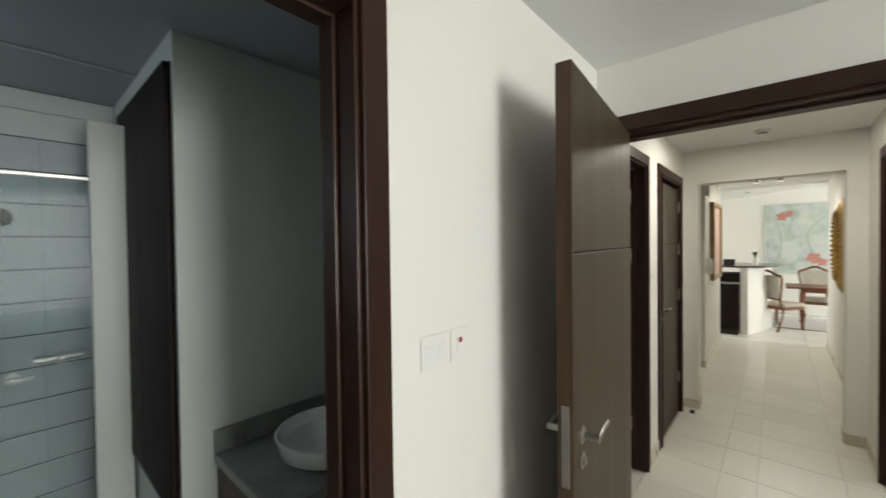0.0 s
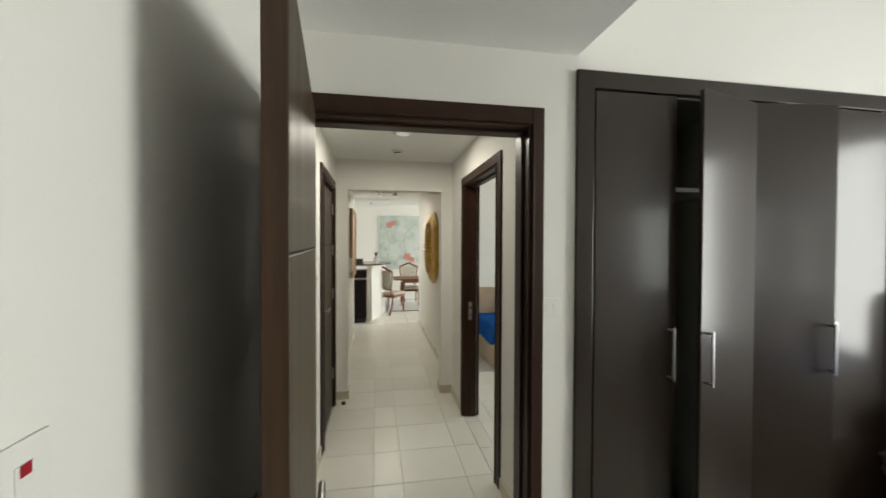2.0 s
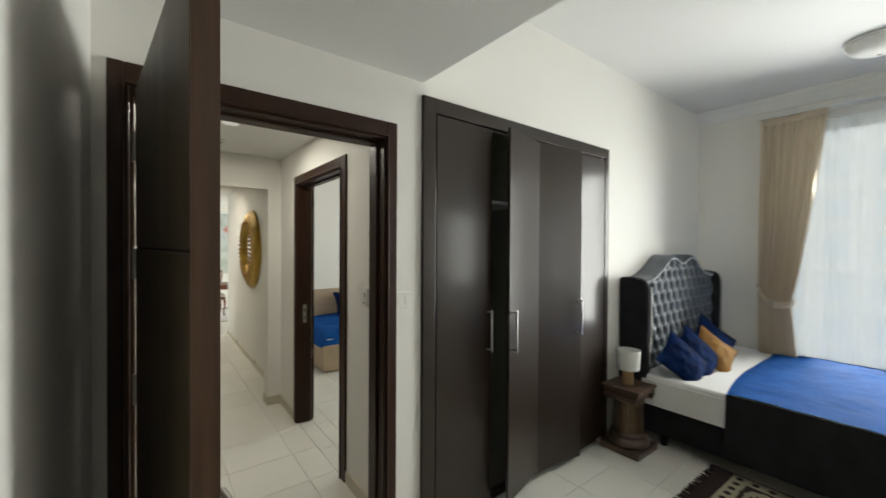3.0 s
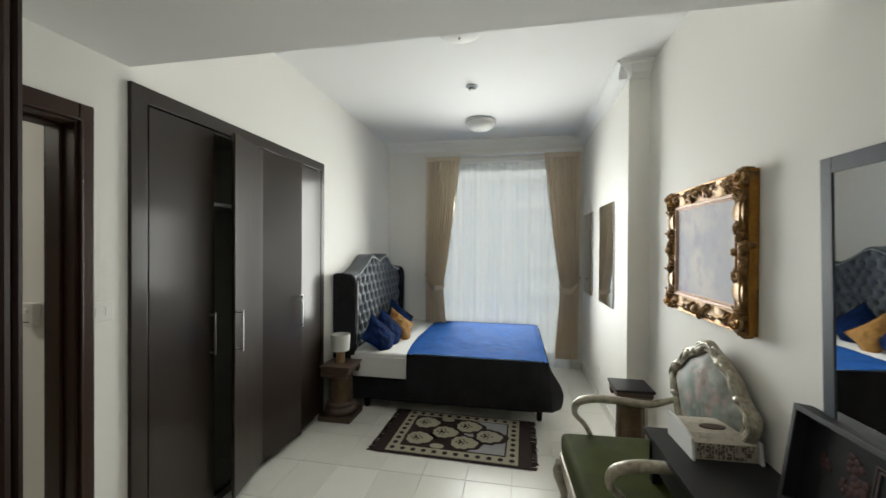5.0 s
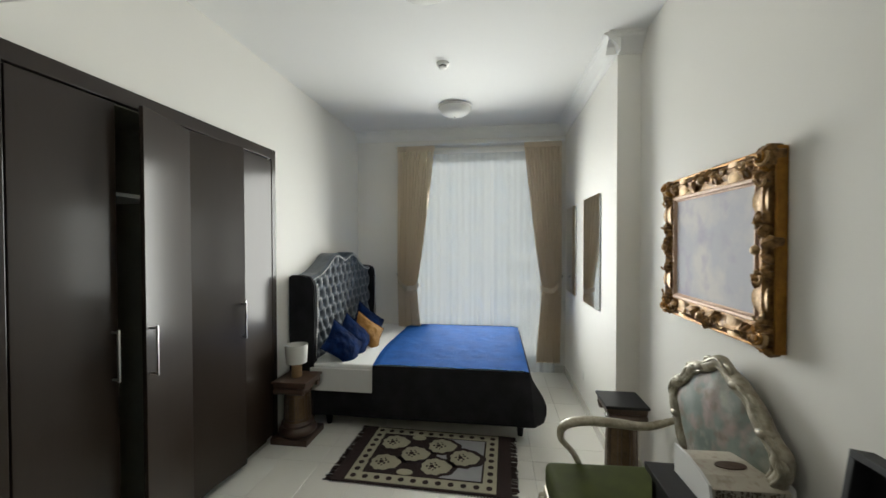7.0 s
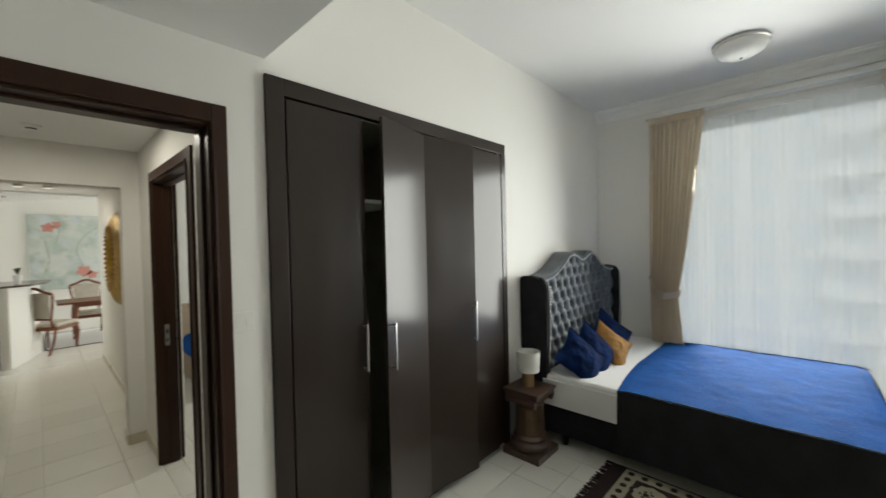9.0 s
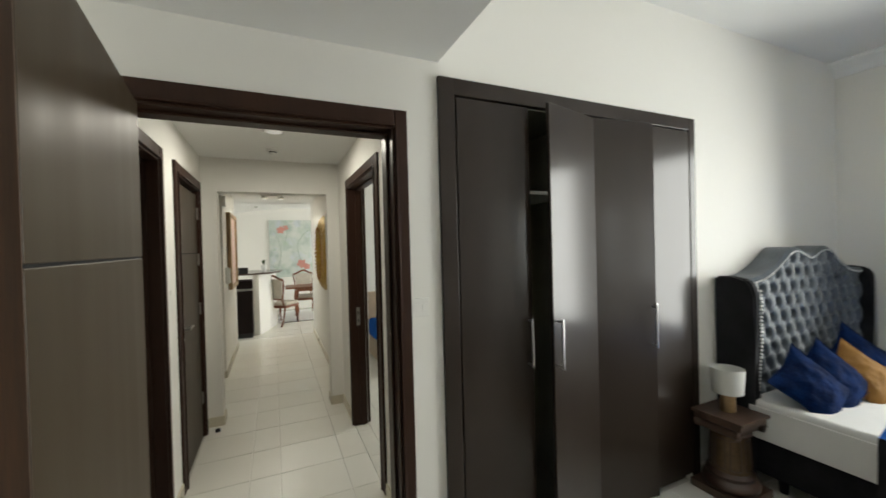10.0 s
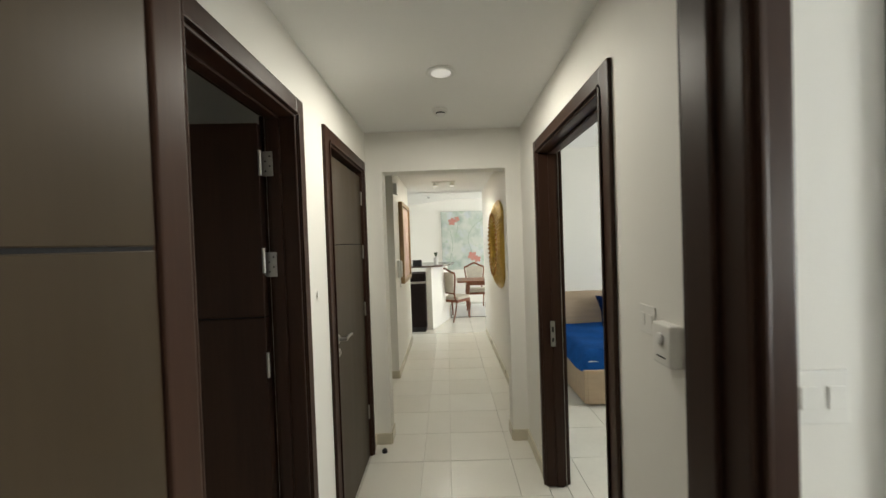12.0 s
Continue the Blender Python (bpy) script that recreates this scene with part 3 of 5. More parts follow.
def column_stand(x, y, h, w, label):
    e = thing("pedestal", x, y, 0, 0, label, "side table")
    k = w / 2
    part("base", bevelled(boxes((-k, k, -k, k, 0, .05)), .006), M_BRONZE, e, "square plinth")
    part("torus", lathe([(k * .90, .05), (k * .96, .062), (k * .98, .082), (k * .92, .100), (k * .84, .106), (k * .80, .116), (k * .84, .128), (k * .84, .140), (k * .76, .150), (k * .72, .156)], 36), M_BRONZE, e, "moulded round foot", True)
    z0, z1, r0, r1 = .154, h - .118, k * .70, k * .64
    part("shaft", lathe([(r0, z0), (r0 * .99, z0 + .02), ((r0 + r1) / 2, (z0 + z1) / 2), (r1, z1 - .02), (r1, z1)], 40), M_BRONZEG, e, "gilt bronze shaft", True)
    for q in range(8):
        mid, half = math.pi / 4 * q, .27
        lo, hi = z0 + .025, z1 - .028
        rr = lambda z: r0 + (r1 - r0) * (z - z0) / (z1 - z0) + .001
        ring = [(mid - half + 2 * half * i / 6, lo) for i in range(7)] + [(mid + half, lo + (hi - lo) * i / 4) for i in range(1, 4)]
        ring += [(mid + half - 2 * half * i / 6, hi) for i in range(7)] + [(mid - half, hi - (hi - lo) * i / 4) for i in range(1, 5)]
        part("panel_moulding", tube([(rr(z) * math.cos(t), rr(z) * math.sin(t), z) for t, z in ring], .0035, 5), M_BRONZE, e, "raised panel border", True)
    part("neck_ring", lathe([(k * .64, h - .124), (k * .72, h - .120), (k * .73, h - .110), (k * .66, h - .104), (k * .70, h - .094)], 36), M_BRONZE, e, "", True)
    part("capital", bevelled(boxes((-k * .70, k * .70, -k * .70, k * .70, h - .096, h - .052)), .008), M_BRONZE, e)
    for sx in (-1, 1):
        for sy in (-1, 1):
            pts, rad = [], []
            for i in range(22):
                a = i / 21 * 3.6 * math.pi
                r = .030 - .0076 * a / math.pi
                pts.append((sx * (k * .80 + r * math.cos(a)), 0, h - .080 + r * math.sin(a)))
                rad.append(.0050 - .0001 * i)
            v = part("volute", tube(pts, rad, 6), M_BRONZE, e, "scroll of the capital", True)
            v.matrix_basis = pose(0, sy * k * .80, 0)
        bol = [(-.79, .029), (-.6, .027), (-.5, .022), (-.4, .026), (-.25, .022), (-.1, .025), (.1, .025), (.25, .022), (.4, .026), (.5, .022), (.6, .027), (.79, .029)]
        part("bolster", tube([(sx * k * .80, k * u, h - .080) for u, _ in bol], [q for _, q in bol], 14), M_BRONZE, e, "ribbed roll of the capital", True)
    part("abacus", bevelled(boxes((-k * .88, k * .88, -k * .88, k * .88, h - .052, h - .018)), .006), M_BRONZE, e)
    part("top_slab", bevelled(boxes((-k * .95, k * .95, -k * .95, k * .95, h - .018, h)), .004), M_BLACKTOP if h > .55 else M_BRONZE, e)
    return e


column_stand(2.53, 1.755, .505, .31, "dark bronze classical column stand with scrolled capital beside the bed")
column_stand(2.12, -.685, .62, .27, "dark column stand with black top against the white wall")

lamp = thing("table_lamp", 2.535, 1.765, .505, 0, "small table lamp with white shade and golden wooden base", "lamp")
part("base", lathe([(.040, 0), (.042, .004), (.042, .10), (.038, .105), (.010, .108), (.010, .125)], 24), M_OAK, lamp, "golden cylinder base", True)
bm = lathe([(.083, .118), (.092, .268)], 32)
bmesh.ops.delete(bm, geom=[f for f in bm.faces if len(f.verts) > 4], context='FACES')
lathe([(.081, .268), (.079, .118)], 32, bm)
bmesh.ops.delete(bm, geom=[f for f in bm.faces if len(f.verts) > 4], context='FACES')
part("shade", bm, M_LAMPW, lamp, "white frosted drum shade", True)

# prayer rug
RX0, RX1, RY0, RY1 = 2.01, 2.735, .10, 1.13
M_RUGC = paint("cream_pile", (.46, .43, .31), .95, .08, 12, .5, 240)
M_RUGB = paint("brown_pile", (.035, .018, .016), .95, .2, 12, .5, 240)
M_RUGG = paint("grey_pile", (.40, .40, .42), .95, .08, 12, .5, 240)


def build_rug():
    e = thing("rug", (RX0 + RX1) / 2, (RY0 + RY1) / 2, 0, -1.5, "small cream and dark brown prayer rug with fringed ends", "rug")
    w, l = (RX1 - RX0) / 2, (RY1 - RY0) / 2
    part("backing", boxes((-w - .02, w + .02, -l - .10, l + .10, .001, .008)), M_RUGB, e, "dark brown border")
    part("field", boxes((-w, w, -l, l, .007, .012)), M_RUGC, e, "cream patterned border")
    part("inner_field", boxes((-w + .092, w - .092, -l + .092, l - .092, .011, .014)), M_RUGB, e)
    part("centre", boxes((-w + .105, w - .105, -l + .105, -.06, .0135, .0155)), M_RUGG, e, "grey ground")
    bm = bmesh.new()

    def ring(cx, cy, r, z0, z1, n=10, sy=1.0):
        a = [bm.verts.new((cx + r * math.cos(2 * math.pi * i / n), cy + sy * r * math.sin(2 * math.pi * i / n), z1)) for i in range(n)]
        b = [bm.verts.new((cx + r * math.cos(2 * math.pi * i / n), cy + sy * r * math.sin(2 * math.pi * i / n), z0)) for i in range(n)]
        bm.faces.new(a)
        for i in range(n):
            bm.faces.new((a[i], a[(i + 1) % n], b[(i + 1) % n], b[i]))
    m = 12
    for i in range(m):
        y = -l + .045 + (2 * l - .09) * i / (m - 1)
        ring(-w + .045, y, .021, .011, .0145), ring(w - .045, y, .021, .011, .0145)
    for i in range(1, 8):
        x = -w + .045 + (2 * w - .09) * i / 8
        ring(x, -l + .045, .021, .011, .0145), ring(x, l - .045, .021, .011, .0145)
    part("border_dots", bm, M_RUGB, e, "", kind="stuff")
    bm = bmesh.new()
    heads = [(-.140, .312), (.140, .312), (0, .120), (-.140, -.065), (.140, -.065), (0, -.255)]

    def ogive(cx, cy, r, z0, z1, waves=0.0, n=28):
        """A round head drawn out to a point along -y."""
        a = []
        for i in range(n):
            t = 2 * math.pi * i / n
            k = r * (1 + .34 * max(0, math.cos(t + math.pi / 2)) ** 5 - .10 * max(0, math.cos(t - math.pi / 2)) ** 4 + waves * math.cos(9 * t))
            a.append((cx + k * math.cos(t), cy + k * math.sin(t)))
        top = [bm.verts.new((x, y, z1)) for x, y in a]
        bot = [bm.verts.new((x, y, z0)) for x, y in a]
        bm.faces.new(top)
        for i in range(n):
            bm.faces.new((top[i], top[(i + 1) % n], bot[(i + 1) % n], bot[i]))
    for cx, cy in heads:
        ogive(cx, cy, .132 if abs(cx) < .1 else .126, .014, .0165, .045, 54)
    part("lattice", bm, M_RUGB, e, "dark brown ogival lattice", kind="stuff")
    bm = bmesh.new()
    for cx, cy in ((-.235, .125), (.235, .125)):
        ring(cx, cy, .034, .013, .0185, 14, 1.7)
    for cx, cy in heads:
        ogive(cx, cy, .097, .016, .0185, .055, 54)
    part("medallion_pattern", bm, M_RUGC, e, "cream medallions", kind="stuff")
    bm = bmesh.new()
    for cx, cy in heads:
        for dx, dy, rr in ((0, .014, .019), (-.030, .024, .010), (.030, .024, .010), (-.018, -.012, .011), (.020, -.016, .010), (0, -.040, .009), (-.004, .048, .010), (-.044, -.002, .007), (.044, -.004, .007)):
            ring(cx + dx, cy + dy, rr, .018, .0200, 6)
    part("blossoms", bm, M_RUGB, e, "", kind="stuff")
    bm = bmesh.new()
    r2 = random.Random(3)
    for s in (-1, 1):
        for i in range(52):
            x = -w - .018 + (2 * w + .036) * i / 51
            y0, y1 = s * (l + .098), s * (l + .128 + r2.random() * .022)
            dx = r2.uniform(-.006, .006)
            box(bm, x - .0045 + dx, x + .0045 + dx, min(y0, y1), max(y0, y1), .001, .006)
    for s in (-1, 1):
        for i in range(60):
            y = -l - .09 + (2 * l + .18) * i / 59
            box(bm, s * (w + .026) - .008, s * (w + .026) + .006 * r2.random(), y - .006, y + .005, .001, .006)
    part("fringe", bm, M_RUGB, e, "dark brown wool fringe", kind="stuff")


build_rug()


# curtains
def curtain(side, y_out, y_in, z0, label):
    """side +1: hangs at the north end; gathered by a band at z 1.05."""
    e = thing("curtain", 4.26, (y_out + y_in) / 2, 0, 0, label, "curtain", "window curtains")
    cy = (y_out + y_in) / 2
    hw_, ztop = abs(y_out - y_in) / 2, 2.82
    sgn = 1 if y_out > y_in else -1

    def f(u, v):
        z = z0 + v * (ztop - z0)
        k = (z - 1.08) / (ztop - 1.08)
        if k > 0:
            half = hw_ * (.52 + .48 * k ** .8)
            amp = .030 + .010 * (1 - k)
        else:
            half = hw_ * (.52 + .12 * min(1, -k * 2.0))
            amp = .030
        pinch = math.exp(-((z - 1.06) / .06) ** 2)
        y = sgn * (hw_ - half * 2 * (1 - u))
        if k <= 0:
            y -= sgn * .015 * min(1, -k * 3)
        folds = 11
        ph = 2 * math.pi * folds * u
        x = -amp * (1 - .4 * pinch) * math.sin(ph + .5 * math.sin(z * 1.3)) - .008 * math.sin(2.3 * ph + z)
        if z > ztop - .10:
            x *= .5
        return Vector((x, y, z))
    part("panel", sheet(f, 132, 44), M_CURT, e, "pleated beige cloth", True)
    part("heading_tape", bevelled(boxes((-.012, .012, -hw_, hw_, ztop - .055, ztop + .01)), .003), M_CURT, e)
    yi, yo = sgn * (hw_ - hw_ * 1.05), sgn * hw_
    pts = spline([(.01, yo * 1.02, 1.20), (-.045, yo * .8, 1.12), (-.062, (yi + yo) / 2, 1.05), (-.05, yi, 1.07), (-.0, yi - sgn * .02, 1.10)], 16)
    bm = bmesh.new()
    for a, b in zip(pts, pts[1:]):
        q = [bm.verts.new(c) for c in ((a.x, a.y, a.z - .03), (b.x, b.y, b.z - .03), (b.x, b.y, b.z + .03), (a.x, a.y, a.z + .03))]
        q2 = [bm.verts.new((v.co.x - .008, v.co.y, v.co.z)) for v in q]
        bm.faces.new(q), bm.faces.new(q2[::-1])
        for i in range(4):
            bm.faces.new((q[i], q[(i + 1) % 4], q2[(i + 1) % 4], q2[i]))
    bmesh.ops.remove_doubles(bm, verts=bm.verts, dist=.0006)
    part("tieback", bm, M_CURT, e, "beige cloth tieback band", True)
    hook = tube([(.16, yo * 1.08, 1.20), (.05, yo * 1.08, 1.20), (.03, yo * 1.08, 1.23)], .006, 8)
    part("hook", hook, M_CHROME, e, "", True)


curtain(1, 1.345, .87, .02, "beige pleated curtain tied back beside the window")
curtain(-1, -.665, -.225, .17, "beige pleated curtain tied back, its hem off the floor")


def sheer(u, v):
    y = -.60 + u * 1.85
    z = .02 + v * 2.745
    return Vector((.005 * math.sin(u * 2 * math.pi * 23 + .4 * math.sin(v * 3)) + .006 * math.sin(u * 2 * math.pi * 13), y, z))


sh = thing("sheer_curtain", 4.355, 0, 0, 0, "white translucent voile curtain filling the tall window", "curtain", "window curtains")
part("voile", sheet(sheer, 248, 10), M_TULLE, sh, "", True)
part("heading_tape", boxes((-.012, .012, -.60, 1.25, 2.745, 2.79)), M_SHEET, sh)
rail = thing("curtain_rail", 4.30, .34, 2.84, 0, "white curtain track under the window pelmet", "curtain rail")
part("track", bevelled(boxes((-.06, .07, -1.03, 1.03, -.008, .014)), .003), M_WHITEP, rail)

win = new("window_1")
tagged(win, "tall aluminium framed window behind voile", "window", kind="structure")
for dims in ((4.52, 4.57, WIN0, WIN0 + .06, .0, WINT), (4.52, 4.57, WIN1 - .06, WIN1, .0, WINT), (4.52, 4.57, WIN0 + .06, WIN1 - .06, 0, .06), (4.52, 4.57, WIN0 + .06, WIN1 - .06, WINT - .06, WINT)):
    part("window_frame", bevelled(boxes(dims), .004), M_WHITEP, win)
for a, b in ((WIN0 + .06, WIN1 - .06),):
    g = part("pane", boxes((4.543, 4.547, a, b, .06, WINT - .06)), M_GLASS, win)
    g.visible_shadow = False

# cornice along the main ceiling
bm = bmesh.new()


def cornice_run(p, q, inward):
    (x0, y0), (x1, y1) = p, q
    prof = [(.0, -.120), (.012, -.120), (.018, -.104), (.028, -.076), (.056, -.048), (.084, -.032), (.092, -.018), (.108, -.014), (.108, .002), (0, .002)]
    a = [bm.verts.new((x0 + inward[0] * d, y0 + inward[1] * d, HIGH + h)) for d, h in prof]
    b = [bm.verts.new((x1 + inward[0] * d, y1 + inward[1] * d, HIGH + h)) for d, h in prof]
    for i in range(len(prof) - 1):
        bm.faces.new((a[i], a[i + 1], b[i + 1], b[i]))
    bm.faces.new(a), bm.faces.new(b[::-1])


cornice_run((E, -.74), (E, N), (-1, 0))
cornice_run((2.34, -.74), (E, -.74), (0, 1))
cornice_run((2.42, S), (2.42, -.66), (-1, 0))
structure("cornice", bm, M_CEIL)


def ceiling_lamp(x, y, z, r, label):
    e = thing("ceiling_lamp", x, y, z, 0, label, "ceiling lamp")
    part("rim", lathe([(r * .8, 0), (r, -.004), (r, -.022), (r * .93, -.026)], 40), M_CHROME, e, "thin metal rim", True)
    part("bowl", lathe([(r * .94, -.02), (r * .93, -.04), (r * .80, -.075), (r * .55, -.10), (r * .2, -.112), (.004, -.114)], 40), M_LAMPW, e, "white opal glass bowl", True)
    part("finial", lathe([(.008, -.112), (.010, -.118), (.004, -.126), (.001, -.128)], 12), M_CHROME, e, "", True)


ceiling_lamp(1.60, .50, HIGH, .18, "round opal glass ceiling lamp, switched off")
ceiling_lamp(3.58, .54, HIGH, .175, "round opal glass ceiling lamp near the window, switched off")


def detector(x, y, z, label):
    e = thing("smoke_detector", x, y, z, 0, label, "smoke detector")
    part("body", lathe([(.052, 0), (.052, -.014), (.046, -.020), (.034, -.022)], 28), M_WHITEP, e, "", True)
    part("vents", lathe([(.030, -.02), (.030, -.032)], 20), M_BLACKTOP, e, "", True)
    part("cap", lathe([(.034, -.032), (.033, -.040), (.02, -.046), (.004, -.047)], 24), M_WHITEP, e, "", True)


detector(2.62, .535, HIGH, "white smoke detector on the bedroom ceiling")
detector(-.042, 3.855, LOW, "small white smoke detector on the corridor ceiling")


# mirrors and pictures on the south side (faces look along +y)
def plain_mirror(x0, x1, z0, z1, y, label):
    e = thing("wall_mirror", (x0 + x1) / 2, y, z0, 0, label, "mirror", "small wall mirrors")
    h = (x1 - x0) / 2
    part("glass", bevelled(boxes((-h, h, .004, .012, 0, z1 - z0)), .002, 1), M_MIRROR, e)
    part("backing", boxes((-h + .004, h - .004, 0, .004, .004, z1 - z0 - .004)), M_BLACKTOP, e)


plain_mirror(3.78, 4.28, 1.05, 2.02, -.739, "frameless rectangular wall mirror near the curtain")
plain_mirror(2.83, 3.40, 1.05, 2.03, -.739, "frameless rectangular wall mirror on the white wall")

big = thing("dressing_mirror", .255, S, .94, 0, "large rectangular mirror with flat blue-grey frame above the desk", "mirror")
big.matrix_world = pose(.255, S + .011, .94, -1.3, 0, .4)
mx0, mx1, mz0, mz1 = -.46, .394, -.213, .965
for d in ((mx0, mx0 + .048, .002, .014, mz0, mz1), (mx1 - .048, mx1, .002, .014, mz0, mz1), (mx0 + .048, mx1 - .048, .002, .014, mz1 - .052, mz1), (mx0 + .048, mx1 - .048, .002, .014, mz0, mz0 + .052)):
    part("frame", bevelled(boxes(d), .003), M_MIRF, big)
part("glass", boxes((mx0 + .044, mx1 - .044, .004, .010, mz0 + .046, mz1 - .046)), M_MIRROR, big)


def ornate_frame():
    e = thing("ornate_picture", 1.48, S, 1.592, 0, "pale painting in a heavy carved antique gold frame", "picture")
    w, h = .425, .358
    ins = .112
    part("back_box", bevelled(boxes((-w + .03, w - .03, .002, .028, -h + .03, h - .03)), .006), M_GOLD, e)
    part("canvas", boxes((-w + ins, w - ins, .026, .032, -h + ins, h - ins)), M_SKY, e, "blurred pale blue and lilac painting")
    # moulding profile in (inset from outside, depth)
    for nm, prof, mat in (("moulding", [(0, .0), (0, .026), (.010, .030), (.012, .046), (.03, .060), (.05, .054), (.07, .042), (.085, .036)], M_GOLDD), ("inner_slip", [(.085, .036), (.090, .046), (.100, .044), (.106, .036), (.110, .035), (.116, .028)], M_ROSEG)):
        bm = bmesh.new()
        for a, b, c, dd in (((-1, -1), (1, -1), 0, 0), ((1, -1), (1, 1), 0, 0), ((1, 1), (-1, 1), 0, 0), ((-1, 1), (-1, -1), 0, 0)):
            ra = [bm.verts.new((a[0] * (w - i), y, a[1] * (h - i))) for i, y in prof]
            rb = [bm.verts.new((b[0] * (w - i), y, b[1] * (h - i))) for i, y in prof]
            for i in range(len(prof) - 1):
                bm.faces.new((ra[i], ra[i + 1], rb[i + 1], rb[i]))
        bmesh.ops.remove_doubles(bm, verts=bm.verts, dist=.0004)
        part(nm, bm, mat, e)
    r3 = random.Random(11)

    def leaf(cx, cz, ang, size, y, mat=M_GOLDD):
        """An acanthus leaf: five pointed lobes round a raised rib, cupped at the tip."""
        bm = bmesh.new()
        rows = 9
        left, mid, right = [], [], []
        for i in range(rows):
            f = i / (rows - 1)
            wd = size * .62 * math.sin(math.pi * min(1, f * .92 + .08)) ** .7 * (1 - .38 * (i % 2))
            z = size * (1.5 * f - .4)
            lift = .022 * math.sin(f * 2.9)
            left.append(bm.verts.new((-wd, lift - .010, z - .12 * size * (i % 2 == 0))))
            right.append(bm.verts.new((wd, lift - .010, z - .12 * size * (i % 2 == 0))))
            mid.append(bm.verts.new((0, lift + .004, z)))
        lb = [bm.verts.new((v.co.x * .8, -.028, v.co.z)) for v in left]
        rb = [bm.verts.new((v.co.x * .8, -.028, v.co.z)) for v in right]
        for i in range(rows - 1):
            bm.faces.new((left[i], mid[i], mid[i + 1], left[i + 1])), bm.faces.new((mid[i], right[i], right[i + 1], mid[i + 1]))
            bm.faces.new((lb[i], left[i], left[i + 1], lb[i + 1])), bm.faces.new((right[i], rb[i], rb[i + 1], right[i + 1]))
        bm.faces.new((lb[0], rb[0], right[0], mid[0], left[0])), bm.faces.new((left[-1], mid[-1], right[-1], rb[-1], lb[-1]))
        o = part("carved_leaf", bm, mat, e, "", False)
        o.matrix_basis = Matrix.Translation((cx, y, cz)) @ Matrix.Rotation(ang, 4, 'Y')

    def cartouche(cx, cz, ang, a, c):
        """A smooth pale panel with rolled sides between the leaves."""
        def f(u, v):
            p, q = 2 * u - 1, 2 * v - 1
            wx = a * p * (1 - .25 * q * q)
            return Vector((wx, .008 * (1 - p * p) * (1 - .5 * q * q) + .006 * abs(q) ** 3 - .012 * p ** 4, c * q * (1 - .35 * p * p)))
        bm = sheet(f, 14, 8)
        sheet(lambda u, v: Vector((f(u, v).x * .9, -.02, f(u, v).z * .9)), 14, 8, bm)
        o = part("cartouche", bm, M_GOLDP, e, "smooth pale gilt panel", True)
        o.matrix_basis = Matrix.Translation((cx, .048, cz)) @ Matrix.Rotation(ang, 4, 'Y')

    def curl(cx, cz, a0, turns, r, rad, mat):
        pts = [(cx + r * (1 - .8 * i / 15) * math.cos(a0 + turns * i / 15), .058 + .0016 * i, cz + r * (1 - .8 * i / 15) * math.sin(a0 + turns * i / 15)) for i in range(16)]
        part("scroll", tube(pts, [rad * (1 - .02 * i) for i in range(16)], 6), mat, e, "", True)

    edge = .046
    for s in (-1, 1):
        for side, long, cross in (("h", w, h), ("v", h, w)):
            def at(u, d):
                return (u, s * (cross - edge + d)) if side == "h" else (s * (cross - edge + d), u)
            turn = 0 if side == "h" else math.pi / 2
            for u in (-.50, .50):
                x, z = at(u * long, 0)
                cartouche(x, z, turn, .068, .042)
                for dd in (-1, 1):
                    x, z = at(u * long + dd * .066, .010)
                    curl(x, z, r3.uniform(0, 6.2), 5.5, .020, .006, M_GOLDP)
            for u, spreadout in ((0, 4), (-.86, 3), (.86, 3)):
                for k in range(spreadout):
                    x, z = at(u * long + (k - (spreadout - 1) / 2) * .036, .004 + r3.uniform(-.010, .012))
                    leaf(x, z, (k - (spreadout - 1) / 2) * .75 + (0 if s > 0 else math.pi) + (turn if side == "v" else 0) + r3.uniform(-.25, .25), r3.uniform(.044, .056), .040 + .003 * k)
            for u in (-.24, .24, -.72, .72):
                x, z = at(u * long, r3.uniform(-.012, .006))
                leaf(x, z, turn + (1.4 if u < 0 else -1.4) + r3.uniform(-.4, .4), .054, .050)
            x, z = at(0, 0)
            part("boss", lathe([(.018, 0), (.020, .008), (.013, .018), (.004, .021)], 12), M_GOLDP, e, "", True).matrix_basis = pose(x, .066, z, -90, 0, 0)
    for sx in (-1, 1):
        for sz_ in (-1, 1):
            for k in range(4):
                leaf(sx * (w - edge), sz_ * (h - edge), k * math.pi / 2 + math.pi / 4, .046, .048, M_GOLDD if k % 2 else M_GOLD)
            for k in range(3):
                curl(sx * (w - .030), sz_ * (h - .030), k * 2.1, 5.2, .034, .0075, M_GOLDP if k == 1 else M_GOLD)
    for sx in (-1, 1):
        part("outer_step", bevelled(boxes((sx * (w + .004) - .006, sx * (w + .004) + .006, .002, .040, -h - .01, h + .01)), .003), M_GOLD, e, "smooth gold outer moulding")
        part("outer_step", bevelled(boxes((-w + .003, w - .003, .002, .040, sx * (h + .004) - .006, sx * (h + .004) + .006)), .003), M_GOLD, e, "smooth gold outer moulding")


ornate_frame()


